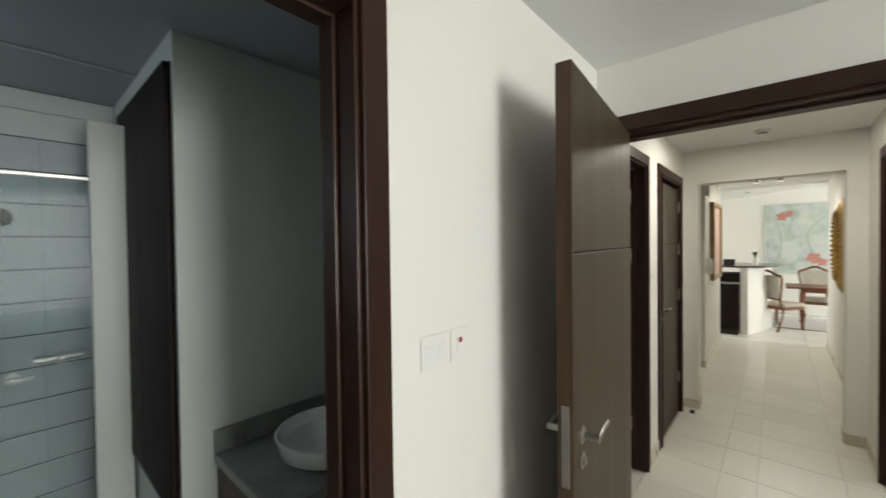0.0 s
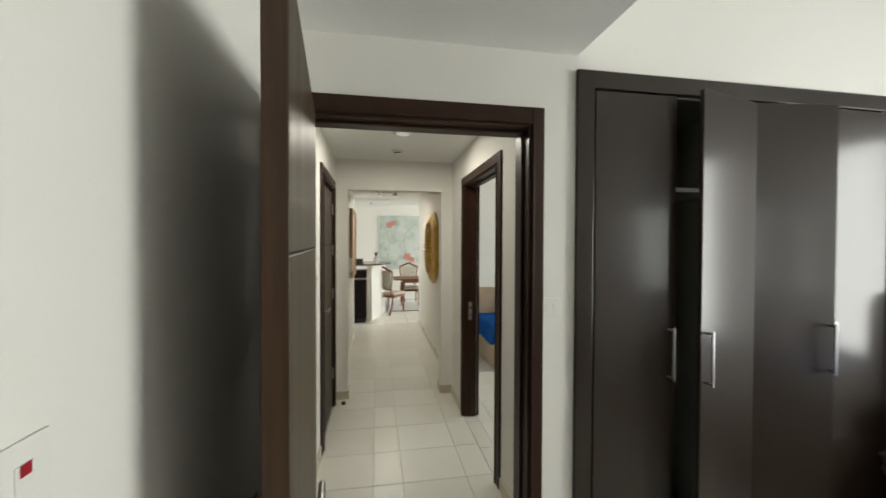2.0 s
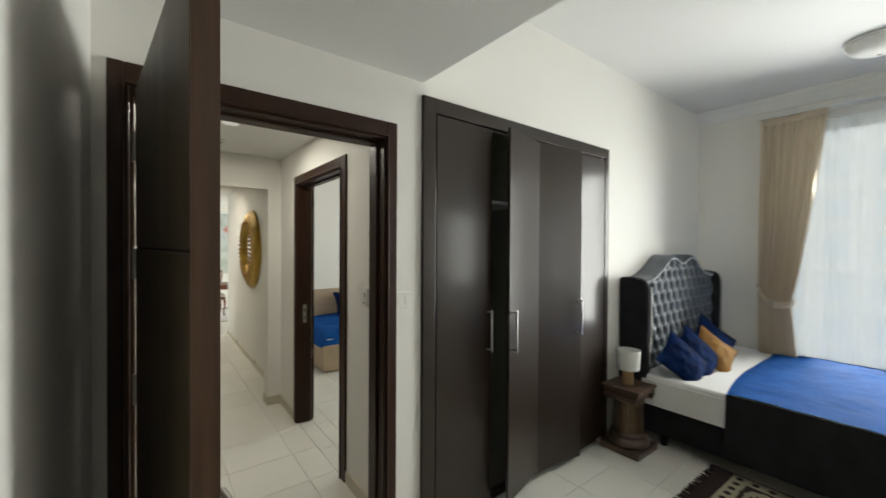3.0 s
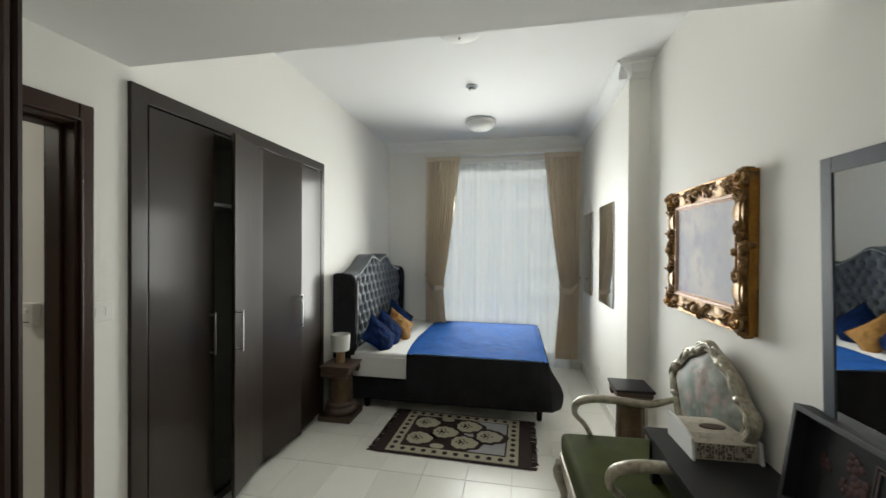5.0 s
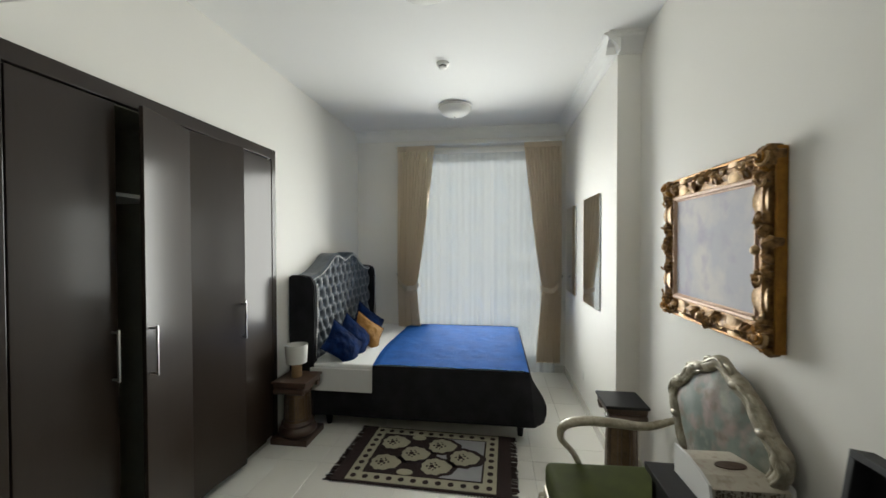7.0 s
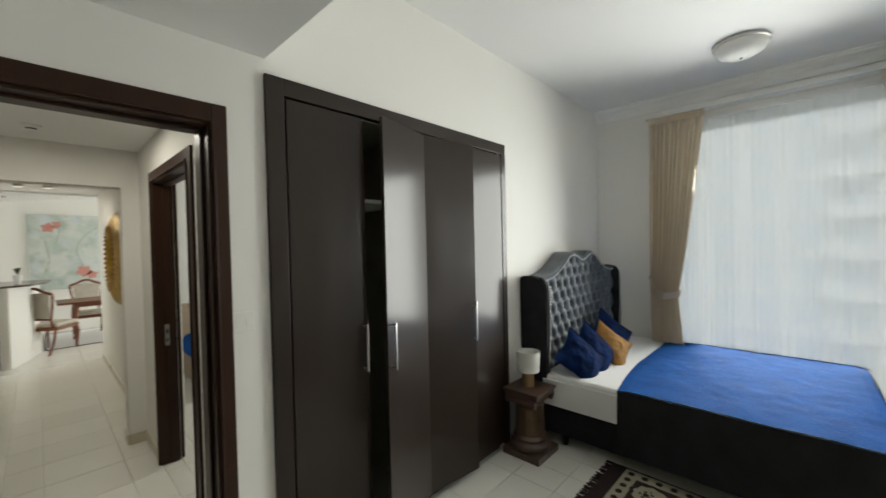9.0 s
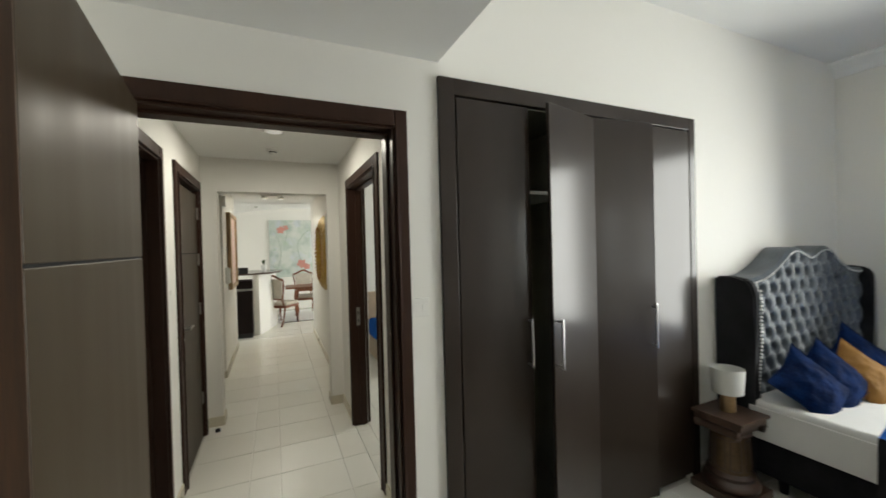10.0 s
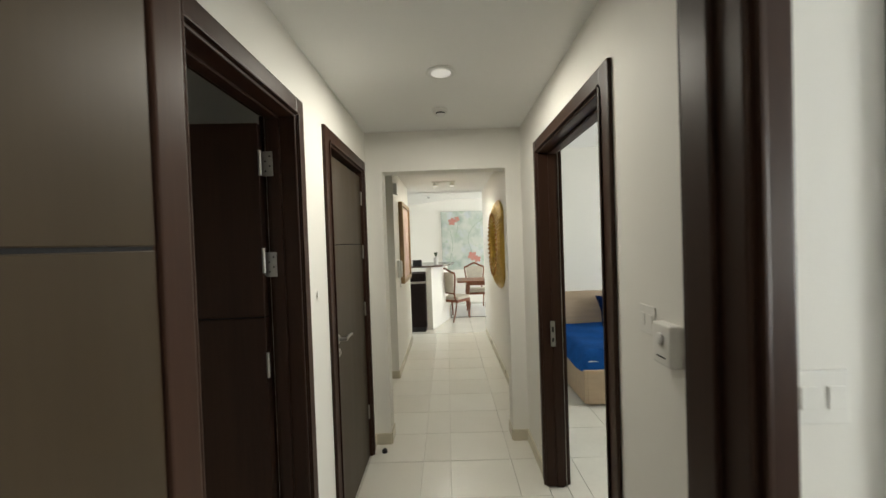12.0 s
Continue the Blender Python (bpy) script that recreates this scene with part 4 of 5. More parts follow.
# armchair: its front looks along +y
def armchair():
    e = thing("armchair", 1.29, -.44, 0, 3, "carved silvered armchair with green velvet seat and floral back", "armchair")
    part("seat", bevelled(boxes((-.34, .34, -.36, .28, .335, .475)), .045, 4), M_GREEN, e, "olive green velvet seat", True)
    rail = boxes((-.345, .345, .23, .285, .255, .34), (-.345, -.30, -.35, .24, .255, .34), (.30, .345, -.35, .24, .255, .34), (-.32, .32, -.37, -.33, .255, .34))
    part("seat_rail", bevelled(rail, .012, 2), M_SILVERW, e, "carved silvered seat rail", True)
    for sx in (-1, 1):
        pts = spline([(sx * .30, .26, .30), (sx * .335, .295, .22), (sx * .30, .26, .10), (sx * .315, .29, .02), (sx * .32, .305, 0)], 14)
        part("leg", tube(pts, [.035, .035, .034, .031, .028, .025, .022, .020, .018, .018, .019, .022, .026, .024], 12), M_SILVERW, e, "curved cabriole leg", True)
        pts = spline([(sx * .29, -.33, .32), (sx * .29, -.35, .15), (sx * .29, -.38, 0)], 8)
        part("leg", tube(pts, [.028, .027, .025, .023, .021, .020, .020, .020], 10), M_SILVERW, e, "", True)
        bm = bmesh.new()
        for k in range(5):
            a = k * 1.25
            bmesh.ops.create_icosphere(bm, subdivisions=2, radius=.018, matrix=Matrix.Translation((sx * .31 + .02 * math.cos(a), .295, .275 + .022 * math.sin(a))))
        part("knee_carving", bm, M_SILVERW, e, "", True)
        # arm
        pts = spline([(sx * .335, -.375, .71), (sx * .35, -.24, .665), (sx * .36, -.06, .675), (sx * .365, .085, .675), (sx * .365, .175, .645), (sx * .36, .19, .58), (sx * .345, .135, .52), (sx * .335, .095, .44), (sx * .335, .085, .33)], 34)
        rad = [.020 + .012 * math.sin(min(1, i / 22) * math.pi) for i in range(34)]
        part("arm", tube(pts, rad, 12, flatten=.75), M_SILVERW, e, "curved silvered arm", True)
        pts2 = [p + Vector((0, 0, .016)) for p in pts[2:20]]
        part("arm_bead", tube(pts2, .007, 6), M_SILVERW, e, "", True)

    def outline(t):
        """Back's outline, t from 0 (left foot) to 1 (right foot): x, height."""
        half = [(.20, .50), (.22, .64), (.29, .75), (.345, .85), (.33, .905), (.245, .965), (.185, 1.03), (.10, 1.065)]
        ctrl = [(-p, q) for p, q in half] + [(0, 1.115)] + half[::-1]
        n = len(ctrl) - 1
        k = min(int(t * n), n - 1)
        f = t * n - k
        return ctrl[k][0] * (1 - f) + ctrl[k + 1][0] * f, ctrl[k][1] * (1 - f) + ctrl[k + 1][1] * f
    yb = lambda z: -.365 - .03 * (z - .48) / .62
    pts = spline([(x, yb(z), z) for x, z in (outline(i / 32) for i in range(33))], 90)
    part("back_frame", tube(pts, [.030 + .004 * math.sin(i * .7) for i in range(90)], 12), M_SILVERW, e, "carved silvered back frame", True)
    outer = [Vector((p.x * 1.045, p.y + .022, .78 + (p.z - .78) * 1.04)) for p in pts]
    part("outer_bead", tube(outer, [.010 + .003 * math.sin(i * 1.1) for i in range(90)], 7), M_SILVERW, e, "", True)
    for i in (12, 26, 38, 51, 63, 77):
        q = pts[i]
        bm = bmesh.new()
        bmesh.ops.create_icosphere(bm, subdivisions=2, radius=.040, matrix=Matrix.Translation(q + Vector((0, .006, 0))) @ Matrix.Diagonal((1.0, .9, .55, 1)))
        part("band", bm, M_SILVERW, e, "", True)
    inner = [Vector((p.x * .93, p.y + .018, .78 + (p.z - .78) * .94)) for p in pts]
    part("back_bead", tube(inner, .008, 6), M_SILVERW, e, "", True)
    bm = bmesh.new()
    c = Vector((0, yb(.78) + .035, .78))
    prev = [bm.verts.new(Vector((p.x * .93, p.y + .008, .78 + (p.z - .78) * .94))) for p in pts]
    for f, push in ((.8, .028), (.5, .042), (.2, .048)):
        cur = [bm.verts.new(Vector((p.x * .93 * f, yb(.78 + (p.z - .78) * f) + push, .78 + (p.z - .78) * .94 * f))) for p in pts]
        for i in range(len(pts) - 1):
            bm.faces.new((prev[i], prev[i + 1], cur[i + 1], cur[i]))
        bm.faces.new((prev[-1], prev[0], cur[0], cur[-1]))
        prev = cur
    bm.faces.new(prev)
    part("back_pad", bm, M_FLORAL, e, "pale green and pink floral back cushion", True)
    for k, (x, z) in enumerate(((-.055, 1.09), (.055, 1.09), (-.19, 1.02), (.19, 1.02), (-.335, .87), (.335, .87))):
        pts = []
        s = 1 if x > 0 else -1
        for i in range(14):
            a = i * .42
            r = .036 - .0022 * i
            pts.append((x + s * r * math.cos(a), yb(z) + .016, z + r * math.sin(a)))
        part("scroll", tube(pts, [.010 - .0003 * i for i in range(14)], 7), M_SILVERW, e, "carved scroll", True)


armchair()

# desk with what stands on it
desk = thing("desk", .45, -.70, 0, 0, "black dressing desk against the wall", "desk")
part("desktop", bevelled(boxes((-.80, .77, -.195, .205, .695, .72)), .003), M_BLACKTOP, desk, "black desk top")
part("apron", boxes((-.77, .74, .165, .185, .57, .695)), M_BLACKTOP, desk)
for x in (-.76, .70):
    for y in (-.18, .14):
        part("leg", bevelled(boxes((x, x + .045, y, y + .045, 0, .695)), .003), M_BLACKTOP, desk)

tb = thing("tissue_box", 1.055, -.727, .72, 2, "printed cardboard tissue box with pale curved ends on the desk", "tissue box")
bm = bmesh.new()
prof = [(-.105, 0), (-.105, .070), (-.05, .088), (.03, .098), (.105, .092), (.105, 0)]
a = [bm.verts.new((x, -.125, z)) for x, z in prof]
b = [bm.verts.new((x, .125, z)) for x, z in prof]
bm.faces.new(a), bm.faces.new(b[::-1])
for i in range(len(prof)):
    bm.faces.new((a[i], a[(i + 1) % 6], b[(i + 1) % 6], b[i]))
part("body", bm, M_PAPER, tb, "printed writing pattern on card")
for s in (-1, 1):
    bm = bmesh.new()
    prof = [(-.125, 0), (-.118, .04), (-.108, .085), (-.05, .102), (.03, .112), (.118, .108), (.118, 0)]
    y0, y1 = sorted((s * .125, s * .135))
    a = [bm.verts.new((x, y0, z)) for x, z in prof]
    b = [bm.verts.new((x, y1, z)) for x, z in prof]
    bm.faces.new(a), bm.faces.new(b[::-1])
    for i in range(7):
        bm.faces.new((a[i], a[(i + 1) % 7], b[(i + 1) % 7], b[i]))
    part("end_panel", bm, M_SHEET, tb, "pale curved end")
part("slot", lathe([(.04, 0), (.04, .004)], 20), M_BRONZE, tb, "dark oval opening").matrix_basis = pose(.0, 0, .0945, 0, -5, 0) @ Matrix.Diagonal((.55, 1.35, 1, 1))
M_INK = flat("faded_ink", (.13, .10, .07), .7)
bm = bmesh.new()
r4 = random.Random(5)
y = -.112
while y < .11:
    z = .006
    while z < .064:
        hgt = r4.uniform(.006, .022)
        if r4.random() < .72:
            box(bm, -.1062, -.1050, y, min(y + r4.uniform(.003, .009), .118), z, min(z + hgt, .068))
        z += hgt + .004
    y += r4.uniform(.007, .012)
part("printed_pattern", bm, M_INK, tb, "", kind="stuff")

M_PINK = paint("rose_print", (.075, .036, .032), .7, .3, 20, .1, 80, dark=(.03, .016, .015), spec=.12)
M_RULE = flat("brown_print", (.085, .052, .046), .6)
sg = thing("wooden_sign", .30, -.80, .72, 0, "dark grey framed wooden sign with rose print and lettering", "sign")
sg.matrix_world = pose(.22, -.815, .722, 8, 0, 0)
sw, shh = .50, .345
for d in ((-sw, sw, -.025, .035, shh - .02, shh), (-sw, sw, -.025, .035, 0, .02), (sw - .02, sw, -.025, .035, .02, shh - .02), (-sw, -sw + .02, -.025, .035, .02, shh - .02)):
    part("frame", bevelled(boxes(d), .003), M_MATTE, sg)
part("panel", boxes((-sw + .02, sw - .02, -.02, -.008, .02, shh - .02)), M_BLACKTOP, sg, "black painted panel")
for cx, cz, n_, rr in ((.39, .20, 5, .020), (.29, .245, 6, .022), (.265, .19, 8, .024), (.27, .12, 6, .020), (.31, .165, 5, .018)):
    bm = bmesh.new()
    for k in range(n_):
        a = k * 2 * math.pi / n_
        r = .4 * rr + .3 * rr * (k % 2)
        bmesh.ops.create_icosphere(bm, subdivisions=1, radius=rr * .62, matrix=Matrix.Translation((cx + 1.6 * r * math.cos(a), -.007, cz + 1.6 * r * math.sin(a))) @ Matrix.Diagonal((1, .15, 1, 1)))
    part("rose", bm, M_PINK, sg, "faded pink rose cluster", True, kind="stuff")
for i, ins in enumerate((0, .011)):
    bm = boxes((-.20 + ins, .225 - ins, -.008, -.005, .28 - ins, .284 - ins), (-.20 + ins, .225 - ins, -.008, -.005, .06 + ins, .064 + ins), (.221 - ins, .225 - ins, -.008, -.005, .064 + ins, .28 - ins), (-.20 + ins, -.196 + ins, -.008, -.005, .064 + ins, .28 - ins))
    part("printed_border", bm, M_RULE, sg)
for text, zz in (("HOME", .195), ("YOUR", .11)):
    cu = bpy.data.curves.new("lettering", "FONT")
    cu.materials.append(M_RULE)
    cu.body, cu.size, cu.extrude, cu.align_x = text, .062, .0012, 'CENTER'
    o = new("lettering", cu)
    o.parent = sg
    tagged(o, "brown serif lettering")
    o.matrix_basis = pose(.035, -.006, zz, 90, 0, 180)


# switches and sockets: faces look along +y in their own frame
def plate(x, y, z, rz, w, h, label, kind="switch", red=False, gangs=1):
    e = thing("switch_plate" if kind == "switch" else "socket", x, y, z, rz, label, kind)
    part("plate", bevelled(boxes((-w / 2, w / 2, 0, .005, -h / 2, h / 2)), .002), M_IVORY, e)
    for g in range(gangs):
        cx = -w / 2 + w * (g + .5) / gangs
        part("rocker", bevelled(boxes((cx - .012, cx + .012, .005, .007, -.018, .018)), .001), M_IVORY, e)
    if red:
        part("indicator", bevelled(boxes((-.007, .007, .007, .0085, .004, .018)), .0005, 1), M_RED, e, "small red indicator")


M_IVORY = paint("ivory_plastic", (.81, .80, .76), .45, .01, 5, .01, 90)
M_RED = flat("red_plastic", (.35, .02, .03), .35)
plate(W, .735, 1.335, -90, .105, .088, "white double wall switch plate", gangs=2)
plate(W, .835, 1.335, -90, .075, .088, "white wall switch with a small red indicator", red=True)
plate(.545, N, 1.315, 180, .085, .085, "white wall switch plate beside the wardrobe", gangs=2)
plate(3.45, -.74, .32, 0, .085, .085, "white wall socket low on the wall", "socket")
plate(CE, 2.475, 1.325, 90, .085, .085, "pale wall switch plate in the corridor", gangs=2)
e = thing("thermostat", CE, 2.35, 1.285, 0, "small pale thermostat box standing off the corridor wall", "thermostat")
part("body", bevelled(boxes((-.034, -.001, -.042, .042, -.055, .055)), .006, 3), M_IVORY, e, "", True)
part("dial", lathe([(.016, 0), (.016, .006), (.012, .008)], 18), M_WHITEP, e, "", True).matrix_basis = pose(-.034, 0, .015, 0, -90, 0)
part("slot", boxes((-.0348, -.034, -.02, .02, -.035, -.031)), M_RUBBER, e)
plate(CW, 3.11, 1.35, -90, .02, .02, "tiny bell push on the corridor wall")

# ---- hall, living room and second bedroom ----
M_STONE = paint("bar_top_stone", (.10, .06, .045), .2, .3, 20, .03, 90, clear=.3)
M_APPL = paint("black_glossy_cabinet", (.014, .008, .007), .6, .3, 4, .02, 60, spec=.15)
M_CHAIRW = paint("reddish_wood", (.22, .075, .028), .35, .25, 8, .05, 60, stretch=(1, 1, 4), dark=(.12, .035, .015))
M_UPH = paint("cream_upholstery", (.55, .50, .42), .8, .1, 10, .2, 160)
M_GOLDY = paint("bright_gold", (.55, .36, .06), .36, .15, 10, .1, 80, metal=.6, dark=(.28, .16, .02))
M_BEECH = paint("pale_beech", (.50, .38, .26), .45, .1, 3, .05, 60, stretch=(1, 8, 8))
M_LEAFG = paint("plant_green", (.05, .09, .03), .5, .3, 10, .1, 60)
M_ART = fabric_print("abstract_canvas", (.50, .56, .51), [((.62, .64, .60), .48, 1.0), ((.36, .44, .40), .56, 6.0), ((.56, .60, .64), .58, 9.0), ((.42, .52, .42), .62, 3.3)], .6, 2.6)
M_STEM = flat("sage_paint", (.28, .38, .30), .6)
M_CORAL = paint("coral_paint", (.62, .22, .18), .6, .3, 14, .1, 60, dark=(.50, .30, .26))
M_LIT = flat("lit_glass", (1, .93, .80), .4, emit=.9)
M_LENS = flat("frosted_lens", (.75, .73, .68), .4, emit=.35)

e = thing("bar_counter", 0, 0, 0, 0, "white painted breakfast bar with dark stone top", "bar counter")


def prism(pts, z0, z1, bm=None):
    bm = bm or bmesh.new()
    a = [bm.verts.new((x, y, z0)) for x, y in pts]
    b = [bm.verts.new((x, y, z1)) for x, y in pts]
    bm.faces.new(a[::-1]), bm.faces.new(b)
    for i in range(len(pts)):
        bm.faces.new((a[i], a[(i + 1) % len(pts)], b[(i + 1) % len(pts)], b[i]))
    return bm


part("upstand", prism([(-.43, 8.2), (-.33, 8.2), (-.17, 8.65), (-.03, 9.2), (-.20, 9.25), (-.43, 8.6)], 0, 1.13), M_WALL, e, "white painted half wall")
part("counter_top", bevelled(prism([(-.74, 8.12), (-.40, 8.10), (-.12, 8.25), (.05, 8.60), (.10, 9.10), (0, 9.35), (-.74, 9.35)], 1.135, 1.165), .004), M_STONE, e, "dark polished stone top")
e = thing("kitchen_cabinet", -.70, 8.30, 0, 0, "black glossy base unit under the bar", "cabinet")
part("body", bevelled(boxes((-.02, .265, -.28, .3, .09, .86)), .004), M_APPL, e)
part("plinth", boxes((0, .25, -.25, .3, 0, .09)), M_RUBBER, e)
part("worktop", bevelled(boxes((-.03, .268, -.30, .3, .862, .885)), .003), M_CHROME, e)
part("splash_box", boxes((-.01, .265, -.15, .3, .887, 1.03)), M_APPL, e)
e = thing("storage_box", -.60, 8.35, 1.165, 0, "small black box on the bar top", "box")
part("body", bevelled(boxes((-.07, .09, -.06, .06, 0, .085)), .004), M_RUBBER, e)
part("lid", bevelled(boxes((-.073, .093, -.063, .063, .086, .10)), .003), M_APPL, e)
e = thing("potted_plant", -.245, 8.5, 1.165, 0, "small green plant in a white pot on the bar top", "plant")
part("pot", lathe([(.035, 0), (.045, .10), (.048, .13), (.042, .13), (.040, .11)], 20), M_WHITEP, e, "", True)
for i in range(12):
    a = i * 2.4
    bm = sheet(lambda u, v: Vector(((u * .04 + .004) * math.cos(a) + (v - .5) * .022 * math.sin(math.pi * u) * -math.sin(a), (u * .04 + .004) * math.sin(a) + (v - .5) * .022 * math.sin(math.pi * u) * math.cos(a), .12 + .10 * u ** .6 + .01 * (i % 3))), 5, 2)
    part("leaf", bm, M_LEAFG, e, "", True)

e = thing("large_painting", .52, 11.2, .86, 0, "large pale green abstract canvas with coral red flowers", "painting")
part("canvas", bevelled(boxes((-.68, .68, -.045, -.004, 0, 1.50)), .004), M_ART, e)


for cx, cz, rr in ((-.40, 1.24, .11), (-.28, 1.30, .08), (.10, .34, .13), (.22, .26, .10), (.52, 1.10, .09)):
    bm = bmesh.new()
    c = bm.verts.new((cx, -.047, cz))
    vs = [bm.verts.new((cx + rr * (.6 + .4 * abs(math.cos(2.5 * t + cx * 9))) * math.cos(t), -.047, cz + rr * (.55 + .4 * abs(math.cos(2.5 * t + cx * 9))) * math.sin(t))) for t in (2 * math.pi * i / 24 for i in range(24))]
    for i in range(24):
        bm.faces.new((c, vs[i], vs[(i + 1) % 24]))
    part("painted_flower", bm, M_CORAL, e, "coral red painted flower")
for k, pts in enumerate((((-.30, .9), (-.25, 1.2), (-.35, 1.35)), ((.1, .4), (.0, .8), (.15, 1.1), (.4, 1.3)), ((-.5, .2), (-.4, .6), (-.45, 1.0)))):
    part("painted_stem", tube(spline([(x, -.0455, z) for x, z in pts], 14), .006, 5), M_STEM, e)


def dining_chair(x, y, rz, label):
    """Faces +y in its own frame."""
    c = thing("dining_chair", x, y, 0, rz, label, "chair", "chairs round the dining table")
    part("seat", bevelled(boxes((-.23, .23, -.20, .24, .42, .485)), .025, 3), M_UPH, c, "cream padded seat", True)
    part("seat_rail", bevelled(boxes((-.235, .235, -.215, .245, .37, .42)), .008), M_CHAIRW, c)
    for sx in (-1, 1):
        part("leg", tube(spline([(sx * .21, .22, .38), (sx * .225, .24, .25), (sx * .20, .22, .10), (sx * .215, .24, 0)], 8), [.026, .026, .023, .02, .017, .015, .015, .018], 8), M_CHAIRW, c, "", True)
        part("leg", tube(spline([(sx * .20, -.20, .38), (sx * .20, -.24, .2), (sx * .20, -.33, 0)], 8), .017, 8), M_CHAIRW, c, "", True)
        part("back_post", tube(spline([(sx * .19, -.20, .38), (sx * .16, -.215, .52), (sx * .20, -.25, .72), (sx * .23, -.28, .92), (sx * .22, -.30, .98)], 12), .017, 8), M_CHAIRW, c, "", True)
    part("crest_rail", tube(spline([(-.22, -.295, .965), (-.13, -.305, 1.0), (-.05, -.31, 1.045), (0, -.31, 1.055), (.05, -.31, 1.045), (.13, -.305, 1.0), (.22, -.295, .965)], 18), .022, 8), M_CHAIRW, c, "curved carved top rail", True)
    part("lower_rail", tube([(-.165, -.225, .55), (0, -.235, .56), (.165, -.225, .55)], .014, 8), M_CHAIRW, c, "", True)
    part("back_pad", sheet(lambda u, v: Vector(((2 * u - 1) * (.155 + .045 * v), -.232 - .065 * v + .018 * math.sin(math.pi * u) * math.sin(math.pi * v), .57 + .41 * v)), 10, 10), M_UPH, c, "cream padded back", True)
    return c


dining_chair(.60, 10.15, 180, "reddish carved wooden dining chair with cream pad behind the table")
dining_chair(.08, 9.12, -36, "reddish carved wooden dining chair seen side on by the bar")
e = thing("dining_table", 1.0, 9.62, 0, 0, "polished reddish wooden dining table", "table")
part("tabletop", bevelled(boxes((-.84, .75, -.38, .38, .715, .75)), .01, 2), M_CHAIRW, e)
part("apron", boxes((-.64, .67, -.30, .30, .65, .715)), M_CHAIRW, e)
for x in (-.60, .62):
    for y in (-.29, .29):
        part("leg", tube(spline([(x, y, .65), (x * 1.03, y * 1.05, .45), (x, y, .2), (x * 1.03, y * 1.06, 0)], 10), [.035, .034, .03, .026, .023, .02, .018, .018, .02, .024], 10), M_CHAIRW, e, "", True)
e = thing("area_rug", 1.05, 9.95, 0, 0, "pale rug with a thin dark edge under the dining table", "rug")
part("edge", boxes((-1.05, 1.1, -.72, .9, .002, .008)), M_RUGB, e)
part("pile_surface", boxes((-1.03, 1.08, -.70, .88, .007, .012)), M_SHEET, e, "pale pile")

# round gold mirror in the hall
e = thing("round_mirror", .60, 5.86, 1.53, 0, "round mirror in a deep ribbed gold frame on the hall wall", "mirror")
ring = bmesh.new()
prof = [(.30, .035), (.31, .065), (.34, .085), (.40, .080), (.46, .060), (.51, .030), (.525, .010), (.52, .001)]
seg = 144
rs = []
for r, dep in prof:
    rs.append([ring.verts.new((-dep - .005 * (i % 2) * (1 if .3 < r < .50 else 0), r * math.cos(2 * math.pi * i / seg), r * math.sin(2 * math.pi * i / seg))) for i in range(seg)])
for a, b in zip(rs, rs[1:]):
    for i in range(seg):
        ring.faces.new((a[i], a[(i + 1) % seg], b[(i + 1) % seg], b[i]))
part("rim", ring, M_GOLDY, e, "ribbed gold rim", False)
for i in range(40):
    t = 2 * math.pi * i / 40
    bm = bmesh.new()
    bmesh.ops.create_icosphere(bm, subdivisions=1, radius=.020)
    o = part("bead", bm, M_GOLD, e, "", True) if i == 0 else new("bead", first)
    first = o.data if i == 0 else first
    if i:
        bm.free()
        o.parent = e
    o.matrix_basis = pose(-.088, .355 * math.cos(t), .355 * math.sin(t))
g = part("glass", lathe([(.305, 0), (.305, .004)], 48), M_MIRROR, e)
g.matrix_basis = pose(-.04, 0, 0, 0, 90, 0)


def hall_picture(y0, y1, z0, z1, label):
    e = thing("framed_picture", -.64, (y0 + y1) / 2, z0, 0, label, "picture")
    h, k = (y1 - y0) / 2, z1 - z0
    for d in ((.002, .055, -h, -h + .05, 0, k), (.002, .055, h - .05, h, 0, k), (.002, .055, -h + .05, h - .05, 0, .05), (.002, .055, -h + .05, h - .05, k - .05, k)):
        part("frame", bevelled(boxes(d), .006), M_OAK, e, "golden wooden moulding")
    part("print", boxes((.004, .030, -h + .05, h - .05, .05, k - .05)), M_BLUSH, e, "faded pinkish print")


hall_picture(6.22, 7.15, 1.06, 2.12, "large picture in a golden wooden frame on the hall wall")
e = thing("intercom", -.64, 5.98, 1.16, 0, "white wall intercom handset with a curly cord", "intercom")
part("base", bevelled(boxes((.001, .030, -.05, .05, 0, .22)), .006), M_WHITEP, e)
part("handset", bevelled(boxes((.030, .060, -.045, -.005, .01, .21)), .010), M_WHITEP, e, "", True)
part("cord", tube([(.03 + .008 * math.cos(i * .9), -.02 + .008 * math.sin(i * .9), -.003 * i) for i in range(40)], .003, 5), M_WHITEP, e, "", True)
e = thing("door_chime", -.64, 5.86, 2.16, 0, "small white chime box high on the hall wall", "chime")
part("case", bevelled(boxes((.001, .045, -.06, .06, 0, .13)), .005), M_WHITEP, e)
e = thing("spot_bar", -.05, 6.8, LOW, 0, "ceiling bar with two lit spot lamps", "ceiling lamp")
part("bar", bevelled(boxes((-.17, .17, -.03, .03, -.02, 0)), .004), M_WHITEP, e)
for x in (-.12, .12):
    part("spot", lathe([(.02, -.02), (.035, -.028), (.042, -.06), (.040, -.066)], 20), M_WHITEP, e, "", True).matrix_basis = pose(x, 0, 0)
    part("bulb", lathe([(.034, -.0665), (.030, -.070)], 16), M_LIT, e, "lit lamp face", True).matrix_basis = pose(x, 0, 0)
